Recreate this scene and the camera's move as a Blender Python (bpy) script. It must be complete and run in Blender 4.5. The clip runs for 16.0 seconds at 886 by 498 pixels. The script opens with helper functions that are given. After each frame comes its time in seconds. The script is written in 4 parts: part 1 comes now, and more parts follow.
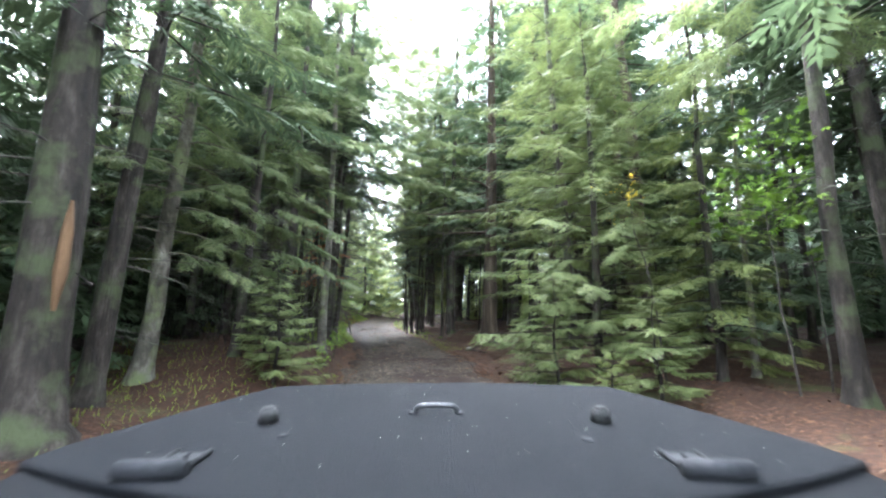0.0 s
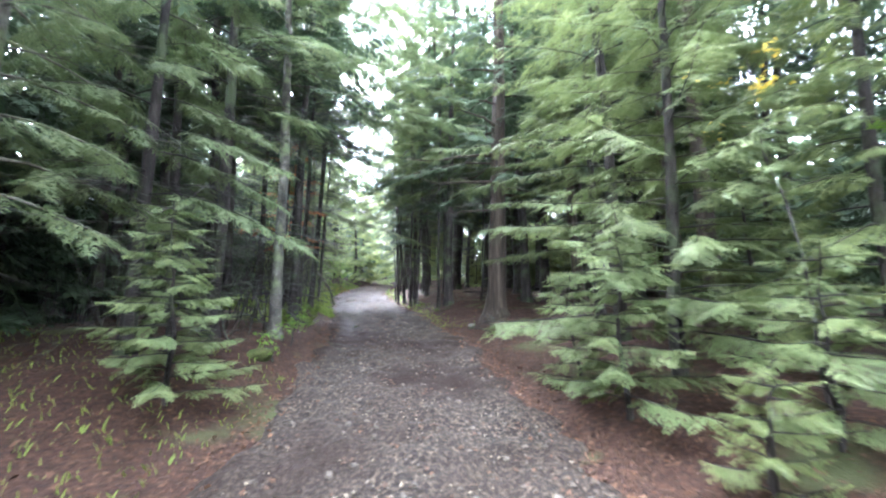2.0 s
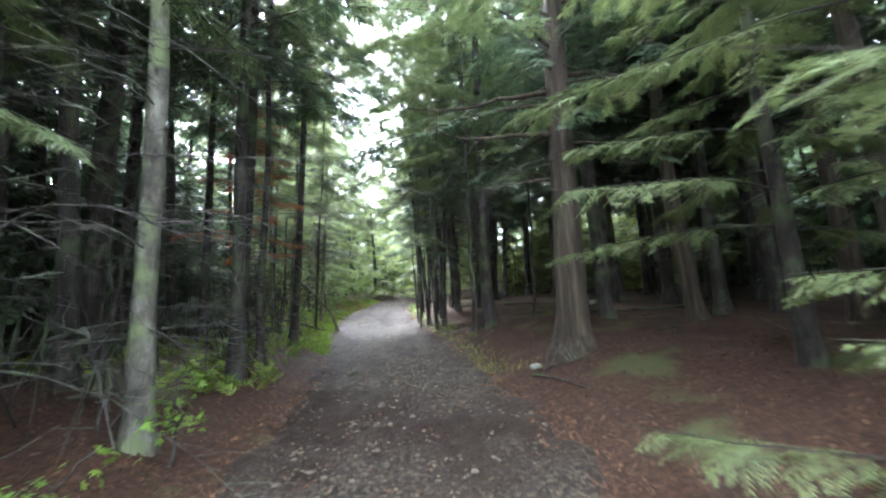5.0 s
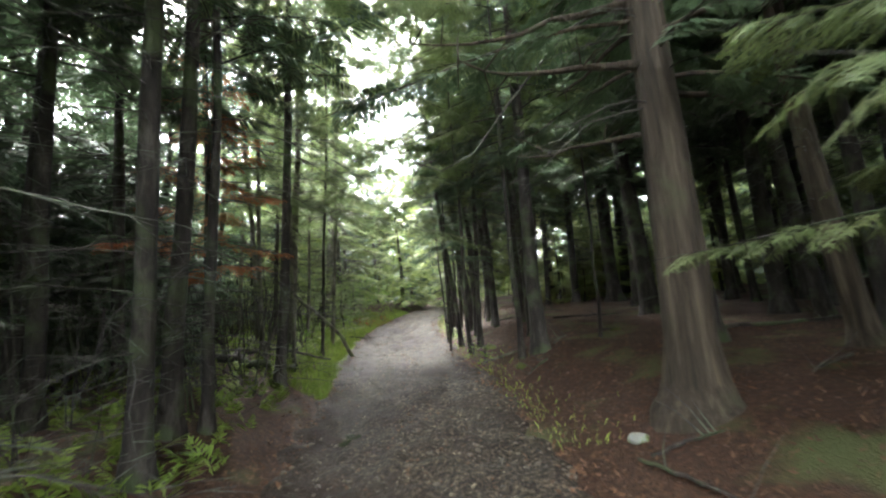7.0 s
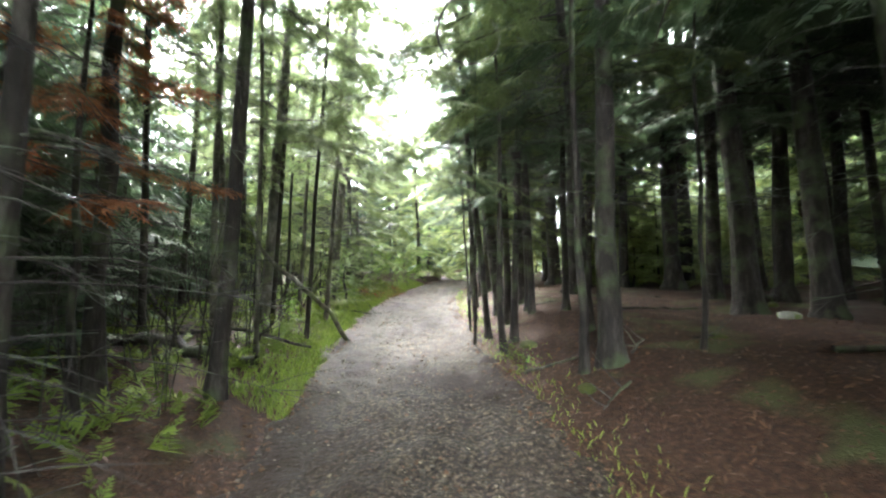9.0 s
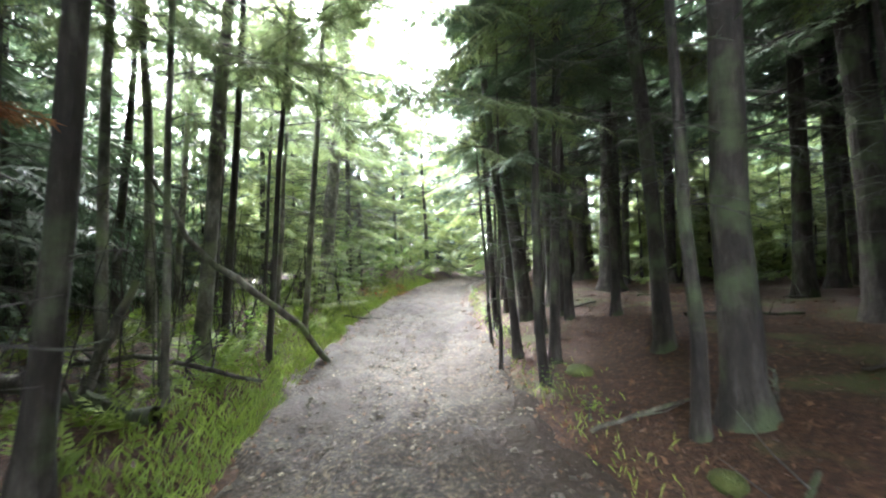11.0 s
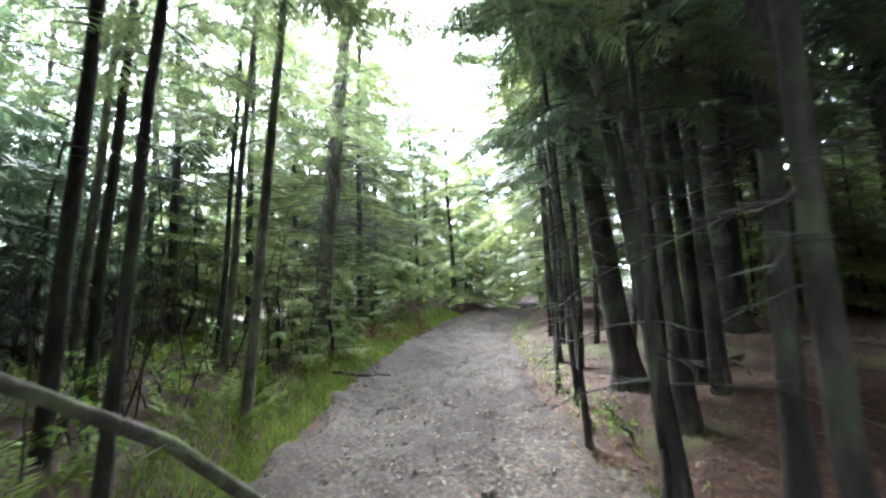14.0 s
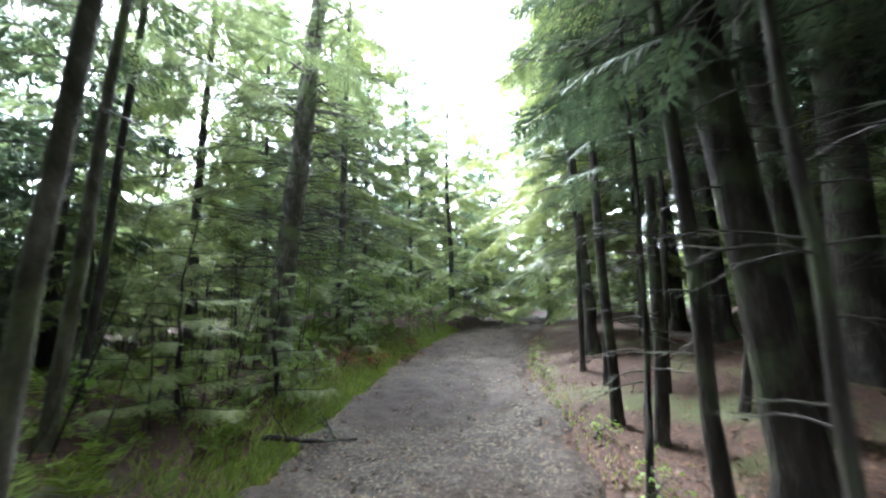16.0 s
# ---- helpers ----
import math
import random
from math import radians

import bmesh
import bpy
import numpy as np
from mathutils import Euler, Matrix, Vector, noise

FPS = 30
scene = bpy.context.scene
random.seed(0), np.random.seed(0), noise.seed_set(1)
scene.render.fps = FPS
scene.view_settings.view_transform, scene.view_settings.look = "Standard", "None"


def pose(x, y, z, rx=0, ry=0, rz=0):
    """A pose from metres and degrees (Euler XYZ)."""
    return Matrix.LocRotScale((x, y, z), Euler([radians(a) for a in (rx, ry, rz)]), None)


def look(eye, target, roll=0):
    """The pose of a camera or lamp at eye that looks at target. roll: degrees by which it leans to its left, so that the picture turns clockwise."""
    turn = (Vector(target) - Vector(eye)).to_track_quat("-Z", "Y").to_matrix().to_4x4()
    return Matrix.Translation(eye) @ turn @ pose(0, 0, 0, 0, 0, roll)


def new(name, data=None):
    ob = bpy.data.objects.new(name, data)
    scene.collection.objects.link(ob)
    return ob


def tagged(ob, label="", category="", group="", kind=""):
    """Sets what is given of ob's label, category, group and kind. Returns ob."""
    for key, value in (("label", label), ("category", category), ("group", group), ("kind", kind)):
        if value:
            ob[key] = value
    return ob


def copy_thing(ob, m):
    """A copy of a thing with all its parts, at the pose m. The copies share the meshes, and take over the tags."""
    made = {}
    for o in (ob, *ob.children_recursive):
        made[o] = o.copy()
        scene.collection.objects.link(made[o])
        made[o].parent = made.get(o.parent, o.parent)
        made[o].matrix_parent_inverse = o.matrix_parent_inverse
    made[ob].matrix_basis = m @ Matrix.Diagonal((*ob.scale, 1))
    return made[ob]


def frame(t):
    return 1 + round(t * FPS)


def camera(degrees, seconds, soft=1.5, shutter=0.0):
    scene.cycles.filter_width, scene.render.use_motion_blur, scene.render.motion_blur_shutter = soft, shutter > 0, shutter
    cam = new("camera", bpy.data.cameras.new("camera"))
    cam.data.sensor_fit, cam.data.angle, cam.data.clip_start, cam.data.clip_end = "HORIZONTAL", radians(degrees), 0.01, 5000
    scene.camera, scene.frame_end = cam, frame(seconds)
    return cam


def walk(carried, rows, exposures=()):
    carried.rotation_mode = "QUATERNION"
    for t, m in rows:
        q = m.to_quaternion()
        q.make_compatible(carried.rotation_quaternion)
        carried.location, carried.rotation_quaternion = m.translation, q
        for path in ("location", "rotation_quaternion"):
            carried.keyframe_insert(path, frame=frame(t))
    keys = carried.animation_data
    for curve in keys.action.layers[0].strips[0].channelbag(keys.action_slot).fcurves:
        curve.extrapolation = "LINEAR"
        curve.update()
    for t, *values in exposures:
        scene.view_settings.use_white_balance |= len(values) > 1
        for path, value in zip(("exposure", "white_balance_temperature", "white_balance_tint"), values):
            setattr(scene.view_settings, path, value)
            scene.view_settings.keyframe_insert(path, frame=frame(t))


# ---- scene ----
cam = camera(91.4, 16.0, soft=2.1, shutter=0.6)
METRES, EYE, TILT, LEAN, TURN = 20.0, 1.65, 11.0, 0.0, 0.0
ROWS = [
    (0.0, 0.0, 0.0, 0.0, -0.0, 0.0, -0.0),
    (0.5, 0.0005, 0.027, -0.0024, -0.41, -0.62, 0.15),
    (1.0, 0.0031, 0.0635, -0.0073, -0.66, -2.35, 1.63),
    (1.5, 0.0022, 0.0984, -0.0109, -0.76, -3.71, 0.85),
    (2.0, 0.0014, 0.1387, -0.0156, -0.43, -4.53, 0.44),
    (2.5, 0.0, 0.1722, -0.0174, 0.18, -4.36, 0.16),
    (3.0, -0.0007, 0.2093, -0.0228, 0.98, -4.16, 1.21),
    (3.5, 0.001, 0.2418, -0.0275, 1.23, -3.56, 3.76),
    (4.0, 0.0001, 0.2804, -0.0344, 1.2, -4.01, 4.73),
    (4.5, -0.0019, 0.3148, -0.0388, 1.69, -4.02, 5.08),
    (5.0, -0.0063, 0.3492, -0.0406, 2.86, -3.42, 4.22),
    (7.5, -0.0203, 0.5103, -0.0524, 7.96, -2.34, 6.42),
    (8.0, -0.0291, 0.5465, -0.0550, 8.76, -3.61, 3.8),
    (8.5, -0.0318, 0.5759, -0.0586, 8.67, -3.69, 5.27),
    (9.0, -0.0402, 0.6075, -0.0663, 9.64, -5.98, 3.25),
    (9.5, -0.0454, 0.6343, -0.0695, 9.98, -6.81, 3.07),
    (12.0, -0.0741, 0.7671, -0.0928, 11.5, -6.02, 4.81),
    (12.5, -0.0806, 0.7898, -0.0964, 12.26, -4.99, 5.12),
    (13.0, -0.0853, 0.8186, -0.1006, 13.04, -3.86, 7.27),
    (13.5, -0.0950, 0.8447, -0.1046, 13.66, -2.56, 5.24),
    (14.0, -0.1029, 0.8785, -0.1082, 14.16, -2.29, 5.36),
    (14.5, -0.1110, 0.9079, -0.1116, 14.57, -1.45, 6.45),
    (15.0, -0.1226, 0.9410, -0.1128, 14.94, -1.7, 4.16),
    (15.5, -0.1278, 0.9690, -0.1152, 14.24, -1.5, 5.54),
    (16.0, -0.1374, 1.0009, -0.1189, 13.75, -1.3, 3.76),
]
EXPOSURES = [(0.0, 5.35, 5700, 10), (2.5, 6.0, 5300, 17), (5.0, 5.7, 5550, 10), (7.5, 5.4, 6200, 7), (9.5, 6.15, 6000, 7), (12.5, 5.75, 5700, 7), (16.0, 5.0, 5500, 7)]
walk(cam, [(t, pose(0, 0, EYE, TILT, LEAN, TURN) @ pose(METRES * x, METRES * y, METRES * z, 90 + pitch, roll, yaw)) for t, x, y, z, yaw, pitch, roll in ROWS], EXPOSURES)

# ---- light: a bright overcast sky ----
SUN_UP, SUN_ROUND = radians(52), radians(-35)
world = bpy.data.worlds.new("overcast_sky")
scene.world = world
world.use_nodes = True
wn, wl = world.node_tree.nodes, world.node_tree.links
wn.clear()
sky = wn.new("ShaderNodeTexSky")
sky.sky_type, sky.sun_disc = "NISHITA", False
sky.sun_elevation, sky.sun_rotation = SUN_UP, SUN_ROUND
sky.air_density, sky.dust_density = 1.0, 3.0
pale = wn.new("ShaderNodeHueSaturation")
pale.inputs["Saturation"].default_value = 0.22
back = wn.new("ShaderNodeBackground")
back.inputs["Strength"].default_value = 0.15
wout = wn.new("ShaderNodeOutputWorld")
wl.new(sky.outputs[0], pale.inputs["Color"])
wl.new(pale.outputs[0], back.inputs["Color"])
wl.new(back.outputs[0], wout.inputs["Surface"])
sun_data = bpy.data.lights.new("sun", "SUN")
sun_data.energy, sun_data.angle, sun_data.color = 1.1, radians(14), (1.0, 0.96, 0.9)
sun = new("sun", sun_data)
SUN_WAY = Vector((math.sin(SUN_ROUND) * math.cos(SUN_UP), math.cos(SUN_ROUND) * math.cos(SUN_UP), math.sin(SUN_UP)))
sun.matrix_world = look(SUN_WAY * 60, (0, 0, 0))


# ---- materials ----
def material(name, stops, scale=6.0, detail=6.0, rough=0.85, bump=0.3, bump_scale=40.0, stretch=(1, 1, 1), second=None, second_scale=1.2,
             island=0.0, metal=0.0, spec=0.3, through_light=0.0, cut=(0.5, 0.62)):
    """A surface with two scales of colour, fine relief, and where asked a second colour in patches and a difference from piece to piece."""
    m = bpy.data.materials.new(name)
    m.use_nodes = True
    n, l = m.node_tree.nodes, m.node_tree.links
    n.clear()
    out, bsdf = n.new("ShaderNodeOutputMaterial"), n.new("ShaderNodeBsdfPrincipled")
    coord, mapping = n.new("ShaderNodeTexCoord"), n.new("ShaderNodeMapping")
    mapping.inputs["Scale"].default_value = stretch
    l.new(coord.outputs["Object"], mapping.inputs["Vector"])
    grain = n.new("ShaderNodeTexNoise")
    grain.inputs["Scale"].default_value, grain.inputs["Detail"].default_value, grain.inputs["Roughness"].default_value = scale, detail, 0.65
    l.new(mapping.outputs[0], grain.inputs["Vector"])
    ramp = n.new("ShaderNodeValToRGB")
    while len(ramp.color_ramp.elements) < len(stops):
        ramp.color_ramp.elements.new(0.5)
    for e, (at, colour) in zip(ramp.color_ramp.elements, stops):
        e.position, e.color = at, (*colour, 1)
    l.new(grain.outputs["Fac"], ramp.inputs["Fac"])
    colour = ramp.outputs["Color"]
    if second:
        patch = n.new("ShaderNodeTexNoise")
        patch.inputs["Scale"].default_value, patch.inputs["Detail"].default_value = second_scale, 5
        l.new(coord.outputs["Object"], patch.inputs["Vector"])
        edge = n.new("ShaderNodeMapRange")
        edge.inputs["From Min"].default_value, edge.inputs["From Max"].default_value = cut
        l.new(patch.outputs["Fac"], edge.inputs["Value"])
        mix = n.new("ShaderNodeMix")
        mix.data_type = "RGBA"
        mix.inputs["B"].default_value = (*second, 1)
        l.new(edge.outputs["Result"], mix.inputs["Factor"])
        l.new(colour, mix.inputs["A"])
        colour = mix.outputs["Result"]
    if island:
        geo, info = n.new("ShaderNodeNewGeometry"), n.new("ShaderNodeObjectInfo")
        both = n.new("ShaderNodeMath")
        both.operation = "ADD"
        l.new(geo.outputs["Random Per Island"], both.inputs[0])
        l.new(info.outputs["Random"], both.inputs[1])
        spread = n.new("ShaderNodeMapRange")
        spread.inputs["From Max"].default_value = 2.0
        spread.inputs["To Min"].default_value, spread.inputs["To Max"].default_value = 1 - island, 1 + island
        l.new(both.outputs[0], spread.inputs["Value"])
        hsv = n.new("ShaderNodeHueSaturation")
        l.new(spread.outputs["Result"], hsv.inputs["Value"])
        l.new(colour, hsv.inputs["Color"])
        colour = hsv.outputs["Color"]
    l.new(colour, bsdf.inputs["Base Color"])
    bsdf.inputs["Roughness"].default_value, bsdf.inputs["Metallic"].default_value = rough, metal
    bsdf.inputs["Specular IOR Level"].default_value = spec
    if bump:
        fine, relief = n.new("ShaderNodeTexNoise"), n.new("ShaderNodeBump")
        fine.inputs["Scale"].default_value, fine.inputs["Detail"].default_value = bump_scale, 4
        relief.inputs["Strength"].default_value, relief.inputs["Distance"].default_value = bump, 0.03
        l.new(mapping.outputs[0], fine.inputs["Vector"])
        l.new(fine.outputs["Fac"], relief.inputs["Height"])
        l.new(relief.outputs[0], bsdf.inputs["Normal"])
    surface = bsdf.outputs[0]
    if through_light:
        thin, blend = n.new("ShaderNodeBsdfTranslucent"), n.new("ShaderNodeMixShader")
        l.new(colour, thin.inputs["Color"])
        blend.inputs[0].default_value = through_light
        l.new(surface, blend.inputs[1])
        l.new(thin.outputs[0], blend.inputs[2])
        surface = blend.outputs[0]
    l.new(surface, out.inputs["Surface"])
    return m


BARK = material("bark_dark", [(0.3, (0.009, 0.0068, 0.0054)), (0.52, (0.028, 0.022, 0.0175)), (0.72, (0.08, 0.068, 0.055))], 7, bump=0.9, bump_scale=30, stretch=(1, 1, 0.28), second=(0.055, 0.065, 0.03), second_scale=2.2)
# pale mottled bark; on left-hand stems it also puts the light into colour
BARK_PALE_LIT = material("bark_pale_lit", [(0.3, (0.026, 0.022, 0.016)), (0.5, (0.082, 0.074, 0.056)), (0.7, (0.22, 0.205, 0.165))], 6, bump=0.8, bump_scale=28, stretch=(1, 1, 0.5), second=(0.13, 0.15, 0.07), second_scale=2.5)
BARK_CEDAR = material("bark_cedar", [(0.3, (0.011, 0.0078, 0.005)), (0.5, (0.040, 0.0285, 0.018)), (0.72, (0.098, 0.075, 0.048))], 10, bump=1.0, bump_scale=36, stretch=(1, 1, 0.08), second=(0.050, 0.050, 0.024), second_scale=2.4, cut=(0.56, 0.74))
BARE_WOOD = material("bare_wood", [(0.3, (0.07, 0.038, 0.018)), (0.7, (0.17, 0.10, 0.05))], 9, bump=0.5, stretch=(1, 1, 0.2))
DEAD = material("dead_wood", [(0.3, (0.018, 0.0145, 0.012)), (0.55, (0.052, 0.044, 0.037)), (0.75, (0.13, 0.115, 0.098))], 12, bump=0.6, second=(0.095, 0.105, 0.07), second_scale=4)
FIR = material("fir_needles", [(0.3, (0.082, 0.108, 0.040)), (0.55, (0.155, 0.190, 0.070)), (0.75, (0.245, 0.27, 0.105))], 2.2, bump=0.0, rough=0.55, island=0.38, through_light=0.38)
# needles of young firs, also used where foliage has its light in the colour
FIR_LIGHT = material("fir_young_lit_needles", [(0.3, (0.112, 0.138, 0.044)), (0.55, (0.20, 0.238, 0.076)), (0.75, (0.30, 0.32, 0.115))], 2.2, bump=0.0, rough=0.55, island=0.38, through_light=0.42)
SPRUCE = material("spruce_needles", [(0.3, (0.038, 0.058, 0.030)), (0.55, (0.074, 0.106, 0.053)), (0.75, (0.12, 0.155, 0.082))], 1.6, bump=0.0, rough=0.6, island=0.4, through_light=0.32)
HEMLOCK = material("hemlock_needles", [(0.3, (0.088, 0.114, 0.048)), (0.55, (0.155, 0.19, 0.080)), (0.75, (0.23, 0.255, 0.125))], 1.8, bump=0.0, rough=0.55, island=0.4, through_light=0.5)
RUST = material("rusty_needles", [(0.3, (0.16, 0.055, 0.02)), (0.7, (0.33, 0.13, 0.05))], 3, bump=0.0, island=0.35, through_light=0.3)
LEAF = material("maple_leaf", [(0.3, (0.10, 0.19, 0.022)), (0.7, (0.22, 0.34, 0.045))], 3, bump=0.0, rough=0.5, island=0.35, through_light=0.4)
YELLOW = material("yellow_leaf", [(0.3, (0.55, 0.38, 0.03)), (0.7, (0.75, 0.55, 0.06))], 4, bump=0.0, rough=0.5, island=0.2, through_light=0.35)
GRASS = material("grass", [(0.3, (0.098, 0.145, 0.022)), (0.7, (0.22, 0.28, 0.045))], 2.0, bump=0.0, rough=0.6, island=0.4, through_light=0.25)
MOSS = material("moss", [(0.3, (0.035, 0.042, 0.010)), (0.7, (0.085, 0.095, 0.022))], 9, bump=0.8, bump_scale=60)
SOIL = material("needle_floor", [(0.28, (0.0105, 0.0050, 0.0028)), (0.5, (0.038, 0.0165, 0.0080)), (0.72, (0.090, 0.042, 0.020))], 16, 10, bump=1.0, bump_scale=45, second=(0.062, 0.068, 0.022), second_scale=0.8, cut=(0.56, 0.66))
GRAVEL = material("wet_gravel_track", [(0.34, (0.008, 0.0058, 0.0042)), (0.5, (0.030, 0.022, 0.0155)), (0.66, (0.140, 0.105, 0.070))], 22, 12, rough=0.8, bump=1.0, bump_scale=26, second=(0.020, 0.011, 0.0065), second_scale=0.55, spec=0.22, cut=(0.42, 0.62))
STONE = material("stone", [(0.3, (0.034, 0.027, 0.020)), (0.7, (0.14, 0.115, 0.086))], 8, bump=0.6, rough=0.7, island=0.35)
BOULDER = material("mossy_boulder", [(0.3, (0.17, 0.17, 0.14)), (0.7, (0.36, 0.36, 0.31))], 8, bump=0.6, second=(0.13, 0.16, 0.05), second_scale=5)
DEAD_LEAF = material("fallen_leaves", [(0.3, (0.052, 0.023, 0.011)), (0.7, (0.15, 0.078, 0.038))], 5, bump=0.0, island=0.6, rough=0.7)
PALE_LEAF = material("pale_fallen_leaves", [(0.3, (0.12, 0.095, 0.06)), (0.7, (0.30, 0.25, 0.17))], 5, bump=0.0, island=0.5, rough=0.6)
WATER = material("puddle_water", [(0.3, (0.035, 0.03, 0.025)), (0.7, (0.05, 0.042, 0.035))], 3, bump=0.1, bump_scale=14, rough=0.2, spec=0.5)
PAINT = material("grey_textured_paint", [(0.35, (0.0058, 0.0070, 0.0090)), (0.65, (0.0110, 0.0128, 0.0160))], 260, 3, rough=0.75, bump=0.8, bump_scale=260, spec=0.16)
PLASTIC = material("black_plastic", [(0.3, (0.012, 0.013, 0.015)), (0.7, (0.024, 0.025, 0.028))], 60, bump=0.15, bump_scale=300, rough=0.7, spec=0.2)
RUBBER = material("black_rubber", [(0.3, (0.014, 0.014, 0.014)), (0.7, (0.03, 0.03, 0.03))], 30, bump=0.3, bump_scale=120, rough=0.8)
STEEL = material("painted_steel", [(0.3, (0.02, 0.021, 0.023)), (0.7, (0.04, 0.042, 0.045))], 40, bump=0.1, rough=0.4, metal=0.2, spec=0.5)
FLECK = material("pale_flecks", [(0.3, (0.45, 0.45, 0.42)), (0.7, (0.62, 0.62, 0.58))], 40, bump=0.0, rough=0.7)


# ---- mesh helpers ----
class Pile:
    """Gathers points and four-cornered faces, and turns them into one mesh."""

    def __init__(self):
        self.points, self.faces, self.count = [], [], 0

    def add(self, points, faces):
        self.points.append(np.asarray(points, float))
        self.faces.append(np.asarray(faces, int) + self.count)
        self.count += len(points)

    def mesh(self, name, mat, smooth=False):
        data = bpy.data.meshes.new(name)
        if self.count:
            pts, quads = np.concatenate(self.points), np.concatenate(self.faces)
            data.vertices.add(len(pts))
            data.vertices.foreach_set("co", pts.ravel())
            data.loops.add(quads.size)
            data.loops.foreach_set("vertex_index", quads.ravel().astype(np.int32))
            data.polygons.add(len(quads))
            data.polygons.foreach_set("loop_start", np.arange(0, quads.size, 4, dtype=np.int32))
            data.polygons.foreach_set("use_smooth", np.full(len(quads), smooth))
            data.update(calc_edges=True)
        data.materials.append(mat)
        return data


def part(name, bm, mat, parent, label=""):
    """Links a bmesh or a pile as one mesh object under a thing or a part."""
    if isinstance(bm, Pile):
        data = bm.mesh(name, mat, True)
    else:
        data = bpy.data.meshes.new(name)
        bm.to_mesh(data)
        bm.free()
        data.materials.append(mat)
    ob = new(name, data)
    ob.parent = parent
    if label:
        ob["label"] = label
    return ob


def crossed(a, b):
    a, b = np.broadcast_arrays(a, b)
    return np.stack([a[..., 1] * b[..., 2] - a[..., 2] * b[..., 1], a[..., 2] * b[..., 0] - a[..., 0] * b[..., 2], a[..., 0] * b[..., 1] - a[..., 1] * b[..., 0]], -1)


def tube(pile, points, radii, sides=5):
    points, radii = np.asarray(points, float), np.asarray(radii, float)
    n = len(points)
    way = np.gradient(points, axis=0)
    way /= np.linalg.norm(way, axis=1, keepdims=True) + 1e-9
    side = crossed(way, (0.31, 0.17, 0.93) if abs(way[:, 2]).mean() < 0.8 else (1, 0.1, 0))
    side /= np.linalg.norm(side, axis=1, keepdims=True) + 1e-9
    other = crossed(way, side)
    turn = np.arange(sides) * 2 * np.pi / sides
    ring = points[:, None] + (np.cos(turn)[None, :, None] * side[:, None] + np.sin(turn)[None, :, None] * other[:, None]) * radii[:, None, None]
    a = np.arange(n - 1)[:, None] * sides + np.arange(sides)[None]
    b = np.arange(n - 1)[:, None] * sides + (np.arange(sides)[None] + 1) % sides
    pile.add(ring.reshape(-1, 3), np.stack([a, b, b + sides, a + sides], -1).reshape(-1, 4))


def spray(seed, twigs, leaflets, width, bend=0.10):
    """A flat feather of needles, one long, along y: an axis, twigs to both sides, leaflets along them."""
    rng = np.random.default_rng(seed)
    pts, quads = [], []

    def blade(base, way, length, wide):
        way = way / np.linalg.norm(way)
        side = np.array([way[1], -way[0], 0.0]) * wide
        up = np.array([0, 0, 0.25 * wide * rng.uniform(-1, 1)])
        k = len(pts)
        pts.extend([base, base + way * length * 0.45 + side + up, base + way * length, base + way * length * 0.45 - side + up])
        quads.append([k, k + 1, k + 2, k + 3])

    for i in range(twigs):
        s = 0.06 + 0.88 * i / twigs
        for hand in (-1, 1):
            reach = (0.40 * (1 - s) ** 0.75 + 0.07) * rng.uniform(0.75, 1.2)
            turn = radians(rng.uniform(42, 62)) * hand
            base = np.array([0, s + rng.uniform(-0.02, 0.02), 0])
            way = np.array([math.sin(turn), math.cos(turn), rng.uniform(-0.22, 0.06)])
            if not leaflets:
                blade(base, way, reach, width * rng.uniform(0.8, 1.3))
                continue
            for k in range(leaflets):
                u = 0.15 + 0.75 * k / leaflets
                for h2 in (-1, 1):
                    t2 = turn + h2 * radians(rng.uniform(32, 50))
                    blade(base + way * reach * u, np.array([math.sin(t2), math.cos(t2), rng.uniform(-0.25, 0.12)]), reach * 0.36 * (1.1 - u * 0.5), width * rng.uniform(0.8, 1.2))
            blade(base + way * reach * 0.05, way, reach, width * 0.8)
    for u in (0.0, 0.35, 0.7):
        blade(np.array([0, u, 0.0]), np.array([0, 1, 0.02]), 0.36, width)
    pts = np.array(pts)
    pts[:, 2] -= bend * pts[:, 1] ** 2 + 0.5 * np.abs(pts[:, 0]) ** 1.6
    return pts, np.array(quads)


SPRAYS_FINE = [spray(s, 7, 4, 0.0125) for s in (1, 2, 3)]
SPRAYS_MID = [spray(s, 8, 1, 0.021) for s in (4, 5, 6)]
SPRAYS_PLAIN = [spray(s, 11, 0, 0.028) for s in (7, 8, 9)]
SPRAYS_WOODS = [spray(s, 8, 0, 0.038) for s in (13, 14, 15)]
SPRAYS_FAR = [spray(s, 7, 0, 0.06) for s in (10, 11, 12)]


def put_spray(pile, template, at, way, length, tilt, rng):
    way = way / (np.linalg.norm(way) + 1e-9)
    side = np.array([way[1], -way[0], 0.0]) / (math.hypot(way[0], way[1]) + 1e-9)
    up = np.array([side[1] * way[2], -side[0] * way[2], side[0] * way[1] - side[1] * way[0]])
    side, up = side * math.cos(tilt) + up * math.sin(tilt), up * math.cos(tilt) - side * math.sin(tilt)
    pts, quads = template[rng.integers(len(template))]
    pile.add(at + (pts[:, :1] * side + pts[:, 1:2] * way + pts[:, 2:] * up) * length, quads)


